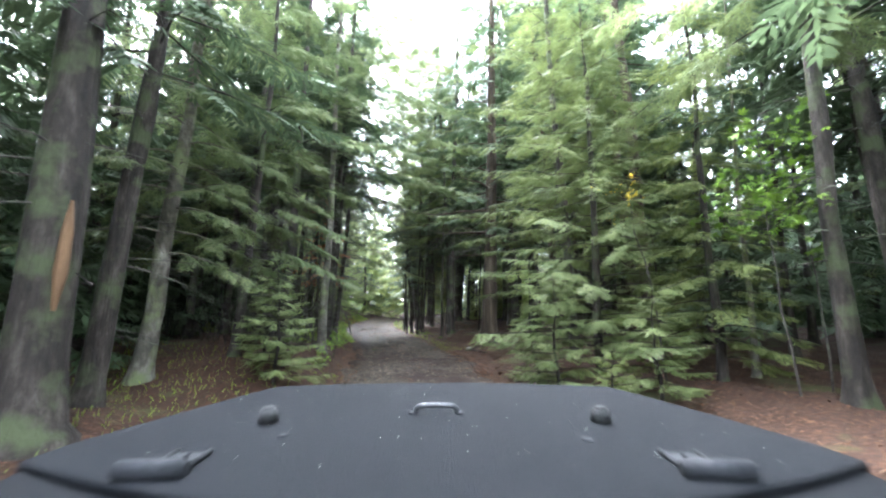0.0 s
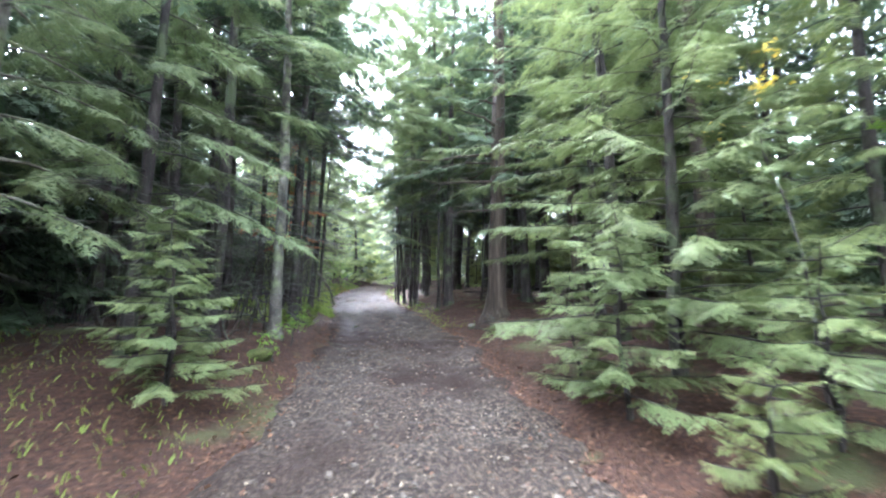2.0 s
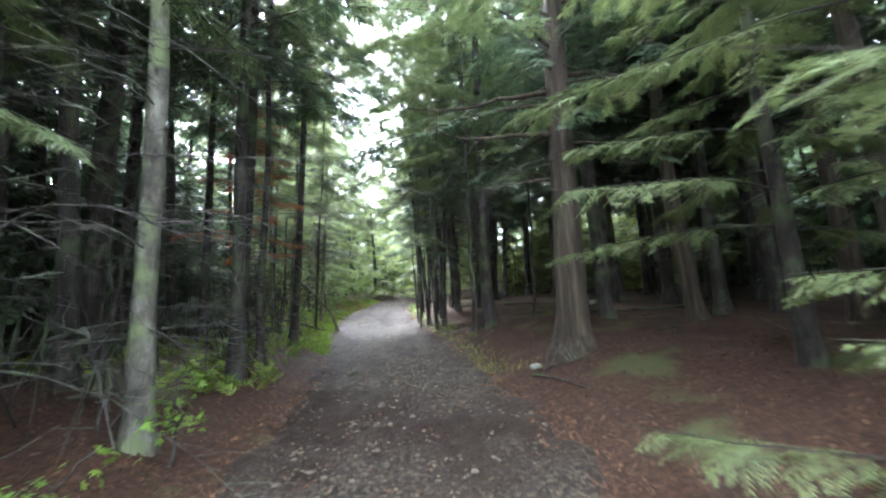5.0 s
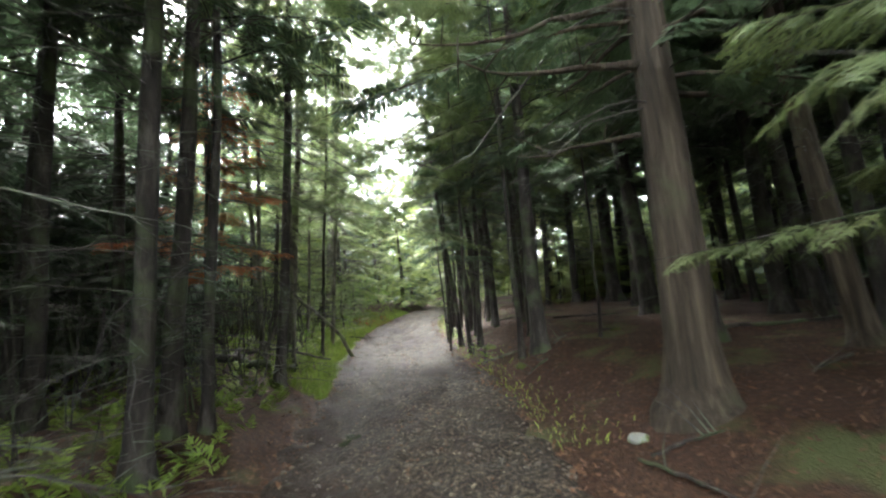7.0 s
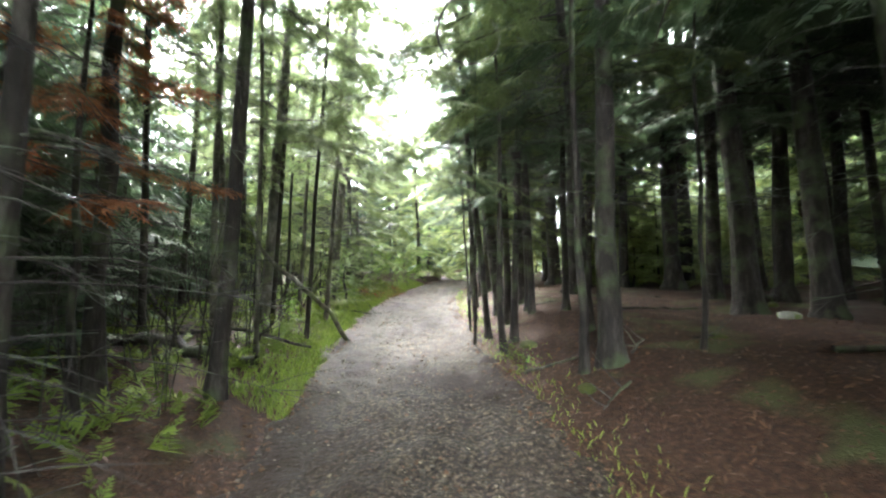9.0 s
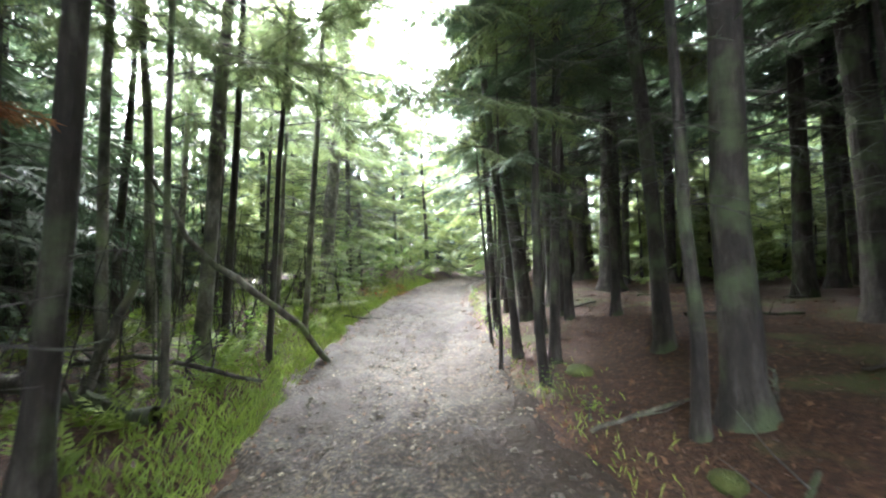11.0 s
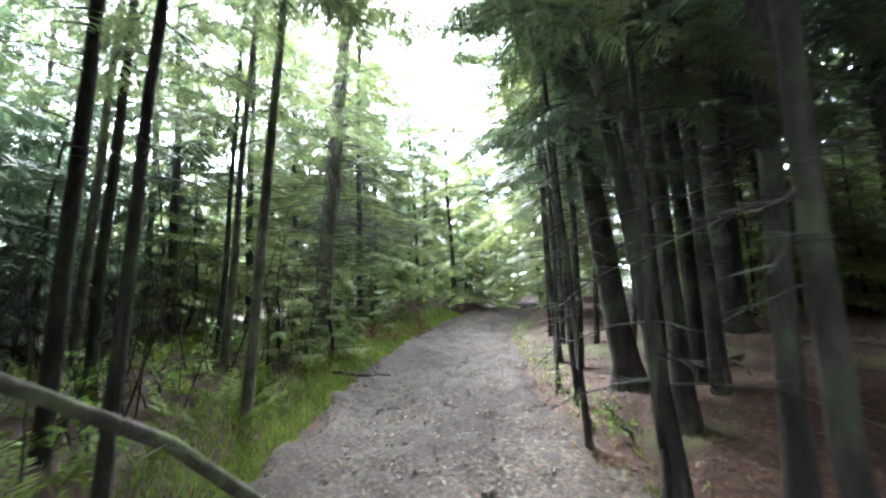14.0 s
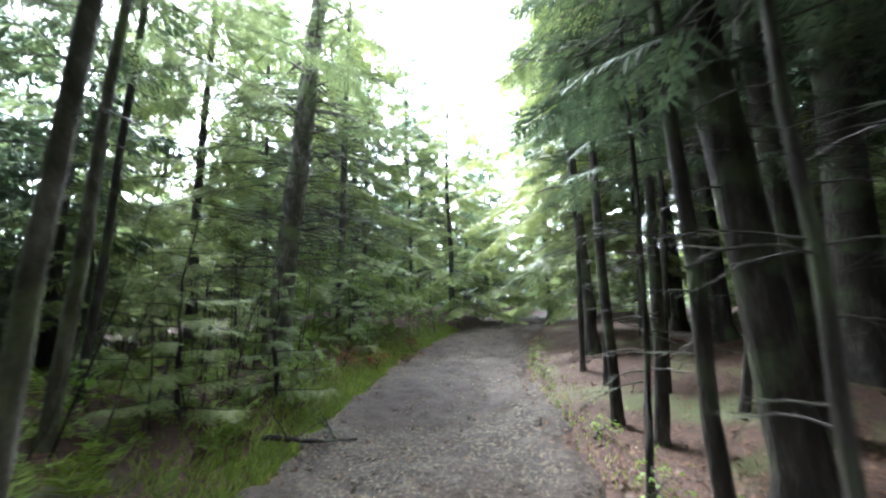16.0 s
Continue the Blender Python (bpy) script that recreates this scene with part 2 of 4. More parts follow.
# ---- trees ----
def trunk_line(height, lean, wander, rng, steps=12, curve=(0.0, 0.0)):
    z = np.linspace(0, height, steps)
    u = z / height
    off = np.cumsum(rng.normal(0, wander, (steps, 2)), axis=0)
    off -= off[0]
    return np.column_stack([lean[0] * z + off[:, 0] + curve[0] * u * u * height, lean[1] * z + off[:, 1] + curve[1] * u * u * height, z - 0.0])


def tree(name, seed, height=11.0, radius=0.15, lean=(0, 0), crown_from=0.45, reach=1.8, count=60, fine=SPRAYS_PLAIN, needles=None, bark=None,
         dead_from=0.12, dead=14, droop=0.35, spray_len=0.5, fill=1.0, sides=9, near=False, flare=1.6, dead_reach=1.1, top=0.18, rise=0.15, curve=(0, 0), side_bias=None, wander=0.025,
         label="", category="tree", group="", cone=0.8):
    """A conifer: a tapered trunk with a flared foot, whorls of limbs, dead ones below, and sprays of needles."""
    rng = np.random.default_rng(seed)
    root = new(name)
    line = trunk_line(height, lean, wander, rng, curve=curve)
    z = line[:, 2]
    radii = radius * (1 - (1 - top) * z / height)
    wood = Pile()
    foot = np.array([0.0, 0.12, 0.3, 0.7])
    pts = np.vstack([[line[0] - (0, 0, 0.3)], [np.array([np.interp(h, z, line[:, 0]), np.interp(h, z, line[:, 1]), h]) for h in foot], line[1:]])
    swell = np.r_[flare * 1.15, 1 + (flare - 1) * np.exp(-foot / 0.22), np.ones(len(line) - 1)]
    r_all = np.interp(pts[:, 2], z, radii) * swell * rng.uniform(0.95, 1.05, len(pts))
    tube(wood, pts, r_all, sides)
    wood.points[-1] += rng.normal(0, radius * 0.05, wood.points[-1].shape) * (1, 1, 0)
    part("trunk", wood, bark or BARK, root)
    limbs, green, bare = Pile(), Pile(), Pile()
    twig_sides = 4 if near else 3

    def at(h):
        return np.array([np.interp(h, z, line[:, 0]), np.interp(h, z, line[:, 1]), h])

    for i in range(count):
        u = (i + rng.uniform(0, 1)) / count
        h = height * (crown_from + (0.985 - crown_from) * u)
        length = reach * ((1 - u) ** cone * 0.9 + 0.12) * rng.uniform(0.7, 1.15)
        turn = i * 2.39996 + rng.uniform(-0.4, 0.4)
        if side_bias is not None:
            length *= 1 + side_bias[1] * math.cos(turn - side_bias[0])
        out = np.array([math.cos(turn), math.sin(turn), 0])
        s = np.linspace(0, 1, 6)
        base = at(h)
        arch = rise * s - droop * s ** 1.7 + 0.10 * s ** 4
        bow = np.cross(out, (0, 0, 1)) * rng.normal(0, 0.12)
        path = base + out * (length * s)[:, None] + np.array([0, 0, 1]) * (length * arch)[:, None] + bow * (length * s * s)[:, None]
        if near:
            limbs = Pile()
        tube(limbs, path if near else path[::2], np.interp(s if near else s[::2], (0, 1), (max(0.007, radius * 0.16 * (1 - 0.6 * u)), 0.003)), twig_sides)
        if near:
            part("limb", limbs, bark or BARK, root)
        n = max(2, int(length / spray_len * 5.0 * fill))
        for k in range(n):
            f = 0.22 + 0.70 * (k + rng.uniform(0, 0.8)) / n
            p = np.array([np.interp(f, s, path[:, c]) for c in range(3)])
            hand = 1 if k % 2 else -1
            spread = radians(rng.uniform(25, 65)) * hand
            flat = np.array([out[0] * math.cos(spread) - out[1] * math.sin(spread), out[0] * math.sin(spread) + out[1] * math.cos(spread), rng.uniform(-0.55, 0.05) - droop * 0.4])
            put_spray(green, fine, p, flat, spray_len * rng.uniform(0.7, 1.15) * (1.15 - 0.4 * f), rng.normal(0, 0.25), rng)
        tip = path[-1] - path[-2]
        put_spray(green, fine, path[-2], tip, spray_len * rng.uniform(0.8, 1.1), rng.normal(0, 0.2), rng)
    for i in range(dead):
        h = height * (dead_from + (max(crown_from, dead_from + 0.1) + 0.08 - dead_from) * rng.uniform(0, 1))
        length = dead_reach * rng.uniform(0.35, 1.1)
        turn = rng.uniform(0, 2 * math.pi)
        out = np.array([math.cos(turn), math.sin(turn), 0])
        s = np.linspace(0, 1, 5)
        path = at(h) + out * (length * s)[:, None] + np.array([0, 0, 1]) * (length * (rng.uniform(-0.1, 0.25) * s - rng.uniform(0.1, 0.5) * s ** 2))[:, None] + rng.normal(0, 0.03, (5, 3)) * s[:, None] * length
        if near:
            bare = Pile()
        tube(bare, path, np.interp(s, (0, 1), (0.005 + 0.032 * radius, 0.002)), twig_sides)
        for k in range(int(3 + length * 5) if near else 2):
            f = rng.uniform(0.25, 0.98)
            p = np.array([np.interp(f, s, path[:, c]) for c in range(3)])
            sp = radians(rng.uniform(30, 75)) * rng.choice((-1, 1))
            w = np.array([out[0] * math.cos(sp) - out[1] * math.sin(sp), out[0] * math.sin(sp) + out[1] * math.cos(sp), rng.uniform(-0.5, 0.3)])
            l2 = length * rng.uniform(0.12, 0.38)
            first = bare.count
            tube(bare, [p, p + w * l2 * 0.5, p + w * l2 + (0, 0, -0.06 * l2)], [0.004, 0.003, 0.0015], 3)
            if near:
                ring = round(f * 4) * twig_sides
                bare.faces.append(np.array([[ring, ring + 1, first + 1, first]]))
        if near:
            part("dead_branch", bare, DEAD, root, "bare grey dead branch")
    if green.count:
        part("crown", green, needles or SPRUCE, root)["kind"] = "stuff"
    if not near and limbs.count:
        part("branchwork", limbs, bark or BARK, root)["kind"] = "stuff"
    if not near and bare.count:
        part("dead_branchwork", bare, DEAD, root, "bare grey dead branches")["kind"] = "stuff"
    return tagged(root, label or "dark conifer with a bare lower trunk and dead branches", category, group)


# ---- the lie of the land ----
PROFILE_Y = [-60, -20, -5, 0, 3.5, 7, 9.7, 12, 15.4, 17.5, 20.1, 21.5, 25.5, 30.0, 33.5, 37.5, 45.5, 60, 90, 400]
PROFILE_Z = [-3, -1.2, -0.35, 0, 0.33, 0.57, 0.85, 1.0, 1.17, 1.4, 1.58, 1.68, 1.95, 2.2, 2.5, 2.9, 3.3, 3.8, 4.2, 5.0]
CENTRE_Y = [-30, 0, 5, 9.5, 13.5, 15.5, 18.5, 20.7, 24.5, 27.5, 29.5, 31.5, 36.5, 42.5, 50.5, 60, 90]
CENTRE_X = [0, 0, -0.15, -0.6, -1.2, -1.65, -2.5, -3.12, -4.0, -4.58, -4.85, -4.95, -4.75, -3.3, 0.8, 8, 30]


def smooth(a, b, v):
    u = np.clip((np.asarray(v, float) - a) / (b - a), 0, 1)
    return u * u * (3 - 2 * u)


def profile(y):
    return (np.interp(np.asarray(y) - 0.8, PROFILE_Y, PROFILE_Z) + np.interp(y, PROFILE_Y, PROFILE_Z) + np.interp(np.asarray(y) + 0.8, PROFILE_Y, PROFILE_Z)) / 3


def centre(y):
    return (np.interp(np.asarray(y) - 1.5, CENTRE_Y, CENTRE_X) + np.interp(y, CENTRE_Y, CENTRE_X) + np.interp(np.asarray(y) + 1.5, CENTRE_Y, CENTRE_X)) / 3


def land(x, y):
    """The height of the forest floor."""
    off = np.abs(np.asarray(x) - centre(y))
    bumps = 0.05 * np.sin(1.7 * x + 0.6 * y) * np.sin(1.3 * y - 0.5 * x) + 0.025 * np.sin(4.1 * x + 1) * np.sin(3.7 * y)
    bank = 0.26 * smooth(1.4, 2.3, centre(y) - np.asarray(x)) * smooth(6, 9, y)
    return profile(y) + bank + 0.38 * smooth(1.5, 4.2, off) + bumps * smooth(1.3, 2.6, off) - 0.07 * (1 - smooth(1.25, 1.6, off))


def sheet(xs, ys, height):
    pile = Pile()
    gx, gy = np.meshgrid(xs, ys)
    pts = np.column_stack([gx.ravel(), gy.ravel(), height(gx, gy).ravel()])
    w = len(xs)
    a = (np.arange(len(ys) - 1)[:, None] * w + np.arange(w - 1)[None]).ravel()
    pile.add(pts, np.stack([a, a + 1, a + 1 + w, a + w], -1))
    return pile


xs = np.r_[-400, -200, -100, -60, np.arange(-36, -14, 1.0), np.arange(-14, 12, 0.22), np.arange(12, 36, 1.0), 60, 100, 200, 400]
ys = np.r_[-300, -100, -40, np.arange(-20, -4, 1.0), np.arange(-4, 44, 0.22), np.arange(44, 80, 1.5), 120, 200, 400]
ground = new("ground", sheet(xs, ys, land).mesh("ground", SOIL, True))
tagged(ground, "forest floor of rust-brown needles with moss patches", "ground", kind="structure")

rng = np.random.default_rng(11)
across, along = np.linspace(-1.75, 1.75, 50), np.arange(-8, 60, 0.09)
ga, gy = np.meshgrid(across, along)
lumps = rng.normal(0, 1, ga.shape)
for _ in range(3):
    lumps = (lumps + np.roll(lumps, 1, 0) + np.roll(lumps, -1, 0) + np.roll(lumps, 1, 1) + np.roll(lumps, -1, 1)) / 5
lumps *= 0.075
rut = -0.05 * np.exp(-((np.abs(ga) - 0.75) / 0.24) ** 2) * (0.7 + 0.3 * np.sin(0.9 * gy + np.sign(ga)))
rough = 0.012 * np.sin(9 * ga + 3 * np.sin(2.1 * gy)) * np.sin(7.3 * gy) + rng.normal(0, 0.006, ga.shape) + lumps
rz = profile(gy) + rut + rough - 0.16 * smooth(1.3, 1.75, np.abs(ga) + 0.13 * np.sin(1.3 * gy + 2 * np.sign(ga)) + 0.08 * np.sin(3.7 * gy + 2 + np.sign(ga)) + 0.05 * np.sin(9.1 * gy)) + 0.02
pile = Pile()
w = len(across)
a = (np.arange(len(along) - 1)[:, None] * w + np.arange(w - 1)[None]).ravel()
pile.add(np.column_stack([(ga + centre(gy)).ravel(), gy.ravel(), rz.ravel()]), np.stack([a, a + 1, a + 1 + w, a + w], -1))
road = new("road", pile.mesh("road", GRAVEL, True))
tagged(road, "wet gravel and mud forest track with two wheel ruts", "track", kind="structure")


def road_height(x, y):
    off = x - centre(y)
    return profile(y) - 0.05 * math.exp(-((abs(off) - 0.75) / 0.24) ** 2) * 0.85 + 0.02


def set_down(ob, x, y, turn=0.0, scale=1.0, sink=0.0):
    ob.matrix_basis = pose(x, y, float(land(x, y)) - sink, 0, 0, turn) @ Matrix.Scale(scale, 4)
    return ob


# ---- trees that stand by the track ----
SPOTS = []


def stand(name, seed, x, y, **how):
    SPOTS.append((x, y))
    return set_down(tree(name, seed, **how), x, y, sink=0.02)


TALL = dict(near=True, crown_from=0.22, count=58, reach=2.5, dead=36, spray_len=0.55, fill=0.85, dead_reach=1.5, droop=0.45, cone=0.55, side_bias=(math.pi, 0.35))
THIN = dict(near=True, fine=SPRAYS_MID, crown_from=0.40, count=26, reach=1.1, dead=18, spray_len=0.42, fill=0.75, dead_reach=0.7, flare=1.3, sides=7)
# right-hand woods
stand("cedar_tree", 1, 1.48, 14.2, height=15, radius=0.25, lean=(0.03, 0), bark=BARK_CEDAR, flare=1.75, sides=14, dead=24, dead_from=0.2, dead_reach=1.6, **{k: v for k, v in TALL.items() if k not in ("dead", "dead_reach")},
      label="thick cedar trunk with stringy brown bark beside the track")
for n, (x, y, lx, r, h) in enumerate([
        (3.35, 21.10, -0.040, 0.22, 14), (3.90, 26.70, 0.03, 0.27, 15), (0.32, 18.10, 0.02, 0.145, 13), (3.90, 23.90, 0.03, 0.17, 13), (4.40, 20.70, -0.02, 0.20, 14),
        (-1.30, 23.40, -0.092, 0.16, 13), (-1.08, 21.90, -0.02, 0.085, 12), (0.33, 20.10, -0.042, 0.10, 12), (0.85, 26.50, 0.05, 0.27, 15), (-0.60, 23.10, 0.0, 0.095, 12),
        (4.90, 28.60, 0.05, 0.25, 15), (0.60, 30.50, -0.02, 0.26, 15), (0.20, 22.30, 0.02, 0.075, 11), (-1.44, 20.70, -0.07, 0.062, 12), (-0.75, 24.40, -0.04, 0.13, 13), (1.00, 27.30, 0.08, 0.10, 12),
        (-0.95, 20.40, 0.05, 0.07, 11)]):
    how = dict(TALL)
    if x < -0.5 and y < 28 and n != 5:
        how.update(reach=1.5, side_bias=(0.0, 0.25), crown_from=0.28, count=48)
    if n == 5:
        how.update(reach=1.9, needles=FIR, fine=SPRAYS_MID)
    if n in (6, 9, 14):
        how.update(fine=SPRAYS_MID)
    if n in (2, 7):
        how.update(needles=FIR, fine=SPRAYS_MID, reach=3.2, count=84, crown_from=0.24, droop=0.55, side_bias=(math.pi, 0.5))
    stand("spruce_tree", 20 + n, x, y, height=h + 4, radius=r, lean=(lx, lx * 0.2), **how, label="dark spruce with a bare trunk and dead lower branches", group="spruces in the woods")
for n, (x, y, lx, r, h) in enumerate([
        (-0.05, 17.95, 0.006, 0.062, 9), (1.48, 18.30, 0.05, 0.038, 8), (-0.55, 22.70, 0.013, 0.088, 10), (-1.11, 19.50, -0.005, 0.055, 9), (-1.90, 22.85, -0.02, 0.055, 9),
        (-1.83, 24.80, 0.038, 0.065, 9), (-2.13, 25.40, -0.006, 0.062, 9), (-1.44, 26.20, 0.06, 0.048, 9), (-2.04, 27.10, 0.01, 0.056, 9), (-1.00, 25.10, 0.08, 0.044, 8),
        (-2.15, 23.70, 0.0, 0.03, 6), (-1.90, 21.70, -0.04, 0.03, 6), (-1.65, 20.10, 0.03, 0.028, 6), (-2.30, 28.30, 0.02, 0.05, 9)]):
    stand("young_spruce", 60 + n, x, y, height=h, radius=r, lean=(lx, lx * 0.2), **THIN, bark=BARK, label="slender young spruce with a bare stem", group="slender stems by the track")
# left-hand woods
for n, (x, y, lx, r, h) in enumerate([
        (-5.17, 19.00, 0.063, 0.095, 12), (-4.75, 19.75, 0.05, 0.043, 10), (-5.24, 21.60, 0.07, 0.058, 11), (-5.62, 20.00, 0.063, 0.061, 11), (-5.09, 17.70, 0.0, 0.05, 10), (-5.98, 17.40, -0.03, 0.053, 10),
        (-4.46, 17.75, 0.005, 0.036, 8), (-7.37, 23.55, 0.046, 0.048, 10), (-6.05, 19.20, -0.05, 0.065, 11), (-6.70, 21.10, 0.05, 0.06, 11), (-6.50, 22.70, 0.06, 0.055, 11), (-7.90, 20.30, 0.04, 0.07, 11), (-8.50, 22.20, 0.05, 0.07, 11)]):
    over = n == 2
    stand("slender_conifer", 100 + n, x, y, height=h + 5, radius=r, fine=SPRAYS_MID, side_bias=(0.0, 0.45 if n in (0, 1, 6) else 0.2), lean=(lx, lx * 0.2), bark=(BARK_PALE_LIT, BARK)[n % 2], needles=HEMLOCK, near=True, crown_from=0.30 if over else 0.22, count=54, reach=1.6 if over else 2.5 if n in (0, 1, 6) else 1.9, dead=12, spray_len=0.5,
          fill=0.5, dead_reach=0.8, flare=1.3, sides=8, droop=0.5, cone=0.4, label="slender conifer with thin light-green sprays", group="slender conifers beside the verge")
for n, (x, y, lx, r, h, bark) in enumerate([
        (-2.90, 10.55, 0.02, 0.105, 12, BARK_PALE_LIT), (-3.85, 13.8, 0.05, 0.11, 12, BARK), (-3.65, 14.1, 0.06, 0.07, 11, BARK), (-4.80, 15.70, 0.04, 0.09, 12, BARK), (-5.3, 13.6, 0.02, 0.10, 12, BARK), (-5.9, 11.9, 0.0, 0.11, 12, BARK),
        (-5.0, 14.6, 0.03, 0.08, 12, BARK), (-6.6, 13.1, 0.0, 0.12, 13, BARK), (-6.30, 15.70, 0.0, 0.10, 12, BARK), (-4.9, 10.6, 0.02, 0.10, 12, BARK), (-7.4, 11.0, 0.0, 0.13, 13, BARK)]):
    stand("spruce_tree", 130 + n, x, y, height=h, radius=r, lean=(lx, 0), bark=bark, near=n < 4, crown_from=0.38, count=40, reach=2.0, dead=40, dead_from=0.04, dead_reach=1.8, spray_len=0.6, fill=0.9 if n == 9 or n == 10 else 0.42,
          label="dark spruce bristling with bare dead branches", group="dark spruces in the thicket")
stand("spruce_tree", 150, -4.55, 6.75, near=True, height=12, radius=0.14, lean=(0.05, 0), bark=BARK_PALE_LIT, crown_from=0.16, count=70, reach=2.1, dead=16, fine=SPRAYS_MID, needles=HEMLOCK, spray_len=0.5, droop=0.55, fill=0.7,
      label="spruce with mottled bark and drooping light sprays")
stand("old_spruce", 151, -3.75, 4.1, near=True, height=13, radius=0.26, lean=(-0.02, 0), bark=BARK, crown_from=0.42, count=36, reach=2.3, dead=22, fine=SPRAYS_MID, needles=SPRUCE, spray_len=0.6, sides=14,
      label="thick old spruce with a torn strip of bark")
stand("spruce_tree", 152, 4.7, 5.1, near=True, height=12, radius=0.12, lean=(0.03, 0), bark=BARK, crown_from=0.40, count=40, reach=2.2, dead=16, fine=SPRAYS_MID, needles=HEMLOCK, spray_len=0.5, droop=0.6, side_bias=(math.pi, 0.4),
      label="spruce with a pale slim trunk and hanging sprays")
stand("birch_stem", 153, 4.9, 7.0, height=8, radius=0.05, lean=(0.03, 0), bark=BARK_PALE_LIT, crown_from=0.7, count=12, reach=0.9, dead=6, label="pale slim birch stem")
cedar = bpy.data.objects["cedar_tree"]
limb_rng = np.random.default_rng(88)
for h, turn, long, thick in [(2.9, 170, 1.5, 0.030), (3.3, 20, 1.9, 0.042), (3.6, 200, 2.2, 0.046), (3.9, -40, 1.8, 0.040), (4.1, 120, 1.6, 0.036), (4.4, 185, 2.6, 0.046), (4.7, 5, 2.2, 0.044), (5.2, 230, 2.0, 0.040)]:
    bough, a = Pile(), radians(turn)
    u = np.linspace(0, 1, 9)
    bend = np.cumsum(limb_rng.normal(0, 0.05, 9)) * long * 0.4
    line = np.column_stack([0.03 * h + math.cos(a) * long * u - math.sin(a) * bend, math.sin(a) * long * u + math.cos(a) * bend, h + long * (0.10 * u - 0.34 * u ** 2 + 0.22 * u ** 4) + limb_rng.normal(0, 0.02, 9)])
    tube(bough, line, np.interp(u, (0, 0.15, 1), (thick * 1.6, thick, 0.008)), 7)
    for k in range(7):
        p, w = line[limb_rng.integers(3, 9)], limb_rng.normal(0, 1, 3) * (1, 1, 0.6)
        w *= limb_rng.uniform(0.25, 0.7) / np.linalg.norm(w)
        tube(bough, [p, p + w * 0.5 + (0, 0, 0.04), p + w + (0, 0, -0.05)], [0.011, 0.007, 0.003], 4)
    part("dead_limb", bough, BARK_CEDAR, cedar, "long crooked bare limb with moss")
twig = Pile()
tube(twig, np.array([(0.1, 0.1, 4.6), (-0.7, 0.1, 4.25), (-1.4, 0.15, 3.55), (-1.9, 0.12, 2.95), (-2.3, 0.1, 2.78), (-2.6, 0.1, 2.92), (-2.72, 0.1, 3.2)]), [0.022, 0.018, 0.014, 0.011, 0.009, 0.007, 0.004], 6)
turns = np.linspace(0, 5.2, 16)
tube(twig, np.column_stack([-2.35 - 0.24 * np.sin(turns) - 0.05 * turns, 0.1 + 0.04 * turns, 2.72 + 0.20 * np.cos(turns)]), np.linspace(0.008, 0.003, 16), 5)
part("curled_twig", twig, DEAD, cedar, "pale bare twig curled in a loop")
scar = Pile()
tube(scar, [(0.20, -0.13, 1.15), (0.205, -0.125, 1.5), (0.20, -0.12, 1.9), (0.19, -0.11, 2.2)], [0.02, 0.06, 0.05, 0.015], 8)
part("bare_wood_scar", scar, BARE_WOOD, bpy.data.objects["old_spruce"], "torn orange-brown bare wood")
# the big half-dead spruce by the verge
stand("half_dead_spruce", 154, -7.50, 26.90, near=True, height=20, radius=0.22, lean=(0.085, 0.02), bark=BARK_PALE_LIT, crown_from=0.20, count=84, reach=2.9, dead=150, dead_from=0.08, dead_reach=2.7, fine=SPRAYS_MID, needles=HEMLOCK,
      spray_len=0.5, fill=0.65, cone=0.45, label="tall half-dead spruce with whorls of bare branches and thin foliage")

# ---- full green firs close to the track ----
FULL = dict(near=True, fine=SPRAYS_FINE, dead=0, spray_len=0.40, crown_from=0.05, flare=1.2)
stand("fir_tree", 160, 2.8, 7.9, height=7.6, radius=0.085, reach=2.45, count=110, needles=FIR, droop=0.30, rise=0.22, cone=0.7, fill=0.72, label="full green fir with flat layered sprays", **FULL)
stand("fir_tree", 161, 4.3, 6.9, height=7.0, radius=0.08, reach=1.55, count=66, needles=FIR_LIGHT, droop=0.45, rise=0.15, fill=0.65, label="bushy light-green fir beside the track", **FULL)
stand("fir_tree", 162, -2.75, 7.3, height=2.1, radius=0.03, reach=0.85, count=34, needles=FIR, droop=0.2, rise=0.15, fill=0.9, label="small dark-green fir at the track's edge", **{**FULL, "spray_len": 0.26})
stand("fir_tree", 163, 2.1, 5.55, height=0.95, radius=0.016, reach=0.42, count=22, needles=FIR_LIGHT, droop=0.15, rise=0.25, fill=1.0, label="knee-high young light-green fir", **{**FULL, "spray_len": 0.17})
stand("fir_tree", 181, 1.85, 7.1, height=2.1, radius=0.028, reach=0.95, count=34, needles=FIR, droop=0.25, rise=0.2, fill=0.9, label="small green fir in front of the larger one", **{**FULL, "spray_len": 0.28})
stand("fir_tree", 182, 1.75, 8.3, height=1.5, radius=0.022, reach=0.55, count=26, needles=FIR, droop=0.25, rise=0.2, fill=0.9, label="waist-high green fir at the track's edge", **{**FULL, "spray_len": 0.24})
stand("fir_tree", 183, 2.9, 6.0, height=1.6, radius=0.022, reach=0.8, count=26, needles=FIR, droop=0.25, rise=0.2, fill=0.9, label="waist-high green fir among the bushes", **{**FULL, "spray_len": 0.26})
stand("fir_tree", 184, 4.4, 8.9, height=3.2, radius=0.04, reach=1.5, count=40, needles=FIR, droop=0.3, rise=0.2, fill=0.8, label="young green fir with wide low boughs", **{**FULL, "spray_len": 0.36})
stand("fir_tree", 185, -3.3, 8.2, height=1.5, radius=0.022, reach=0.7, count=26, needles=FIR, droop=0.25, rise=0.15, fill=0.9, label="small dark-green fir under the spruces", **{**FULL, "spray_len": 0.25})
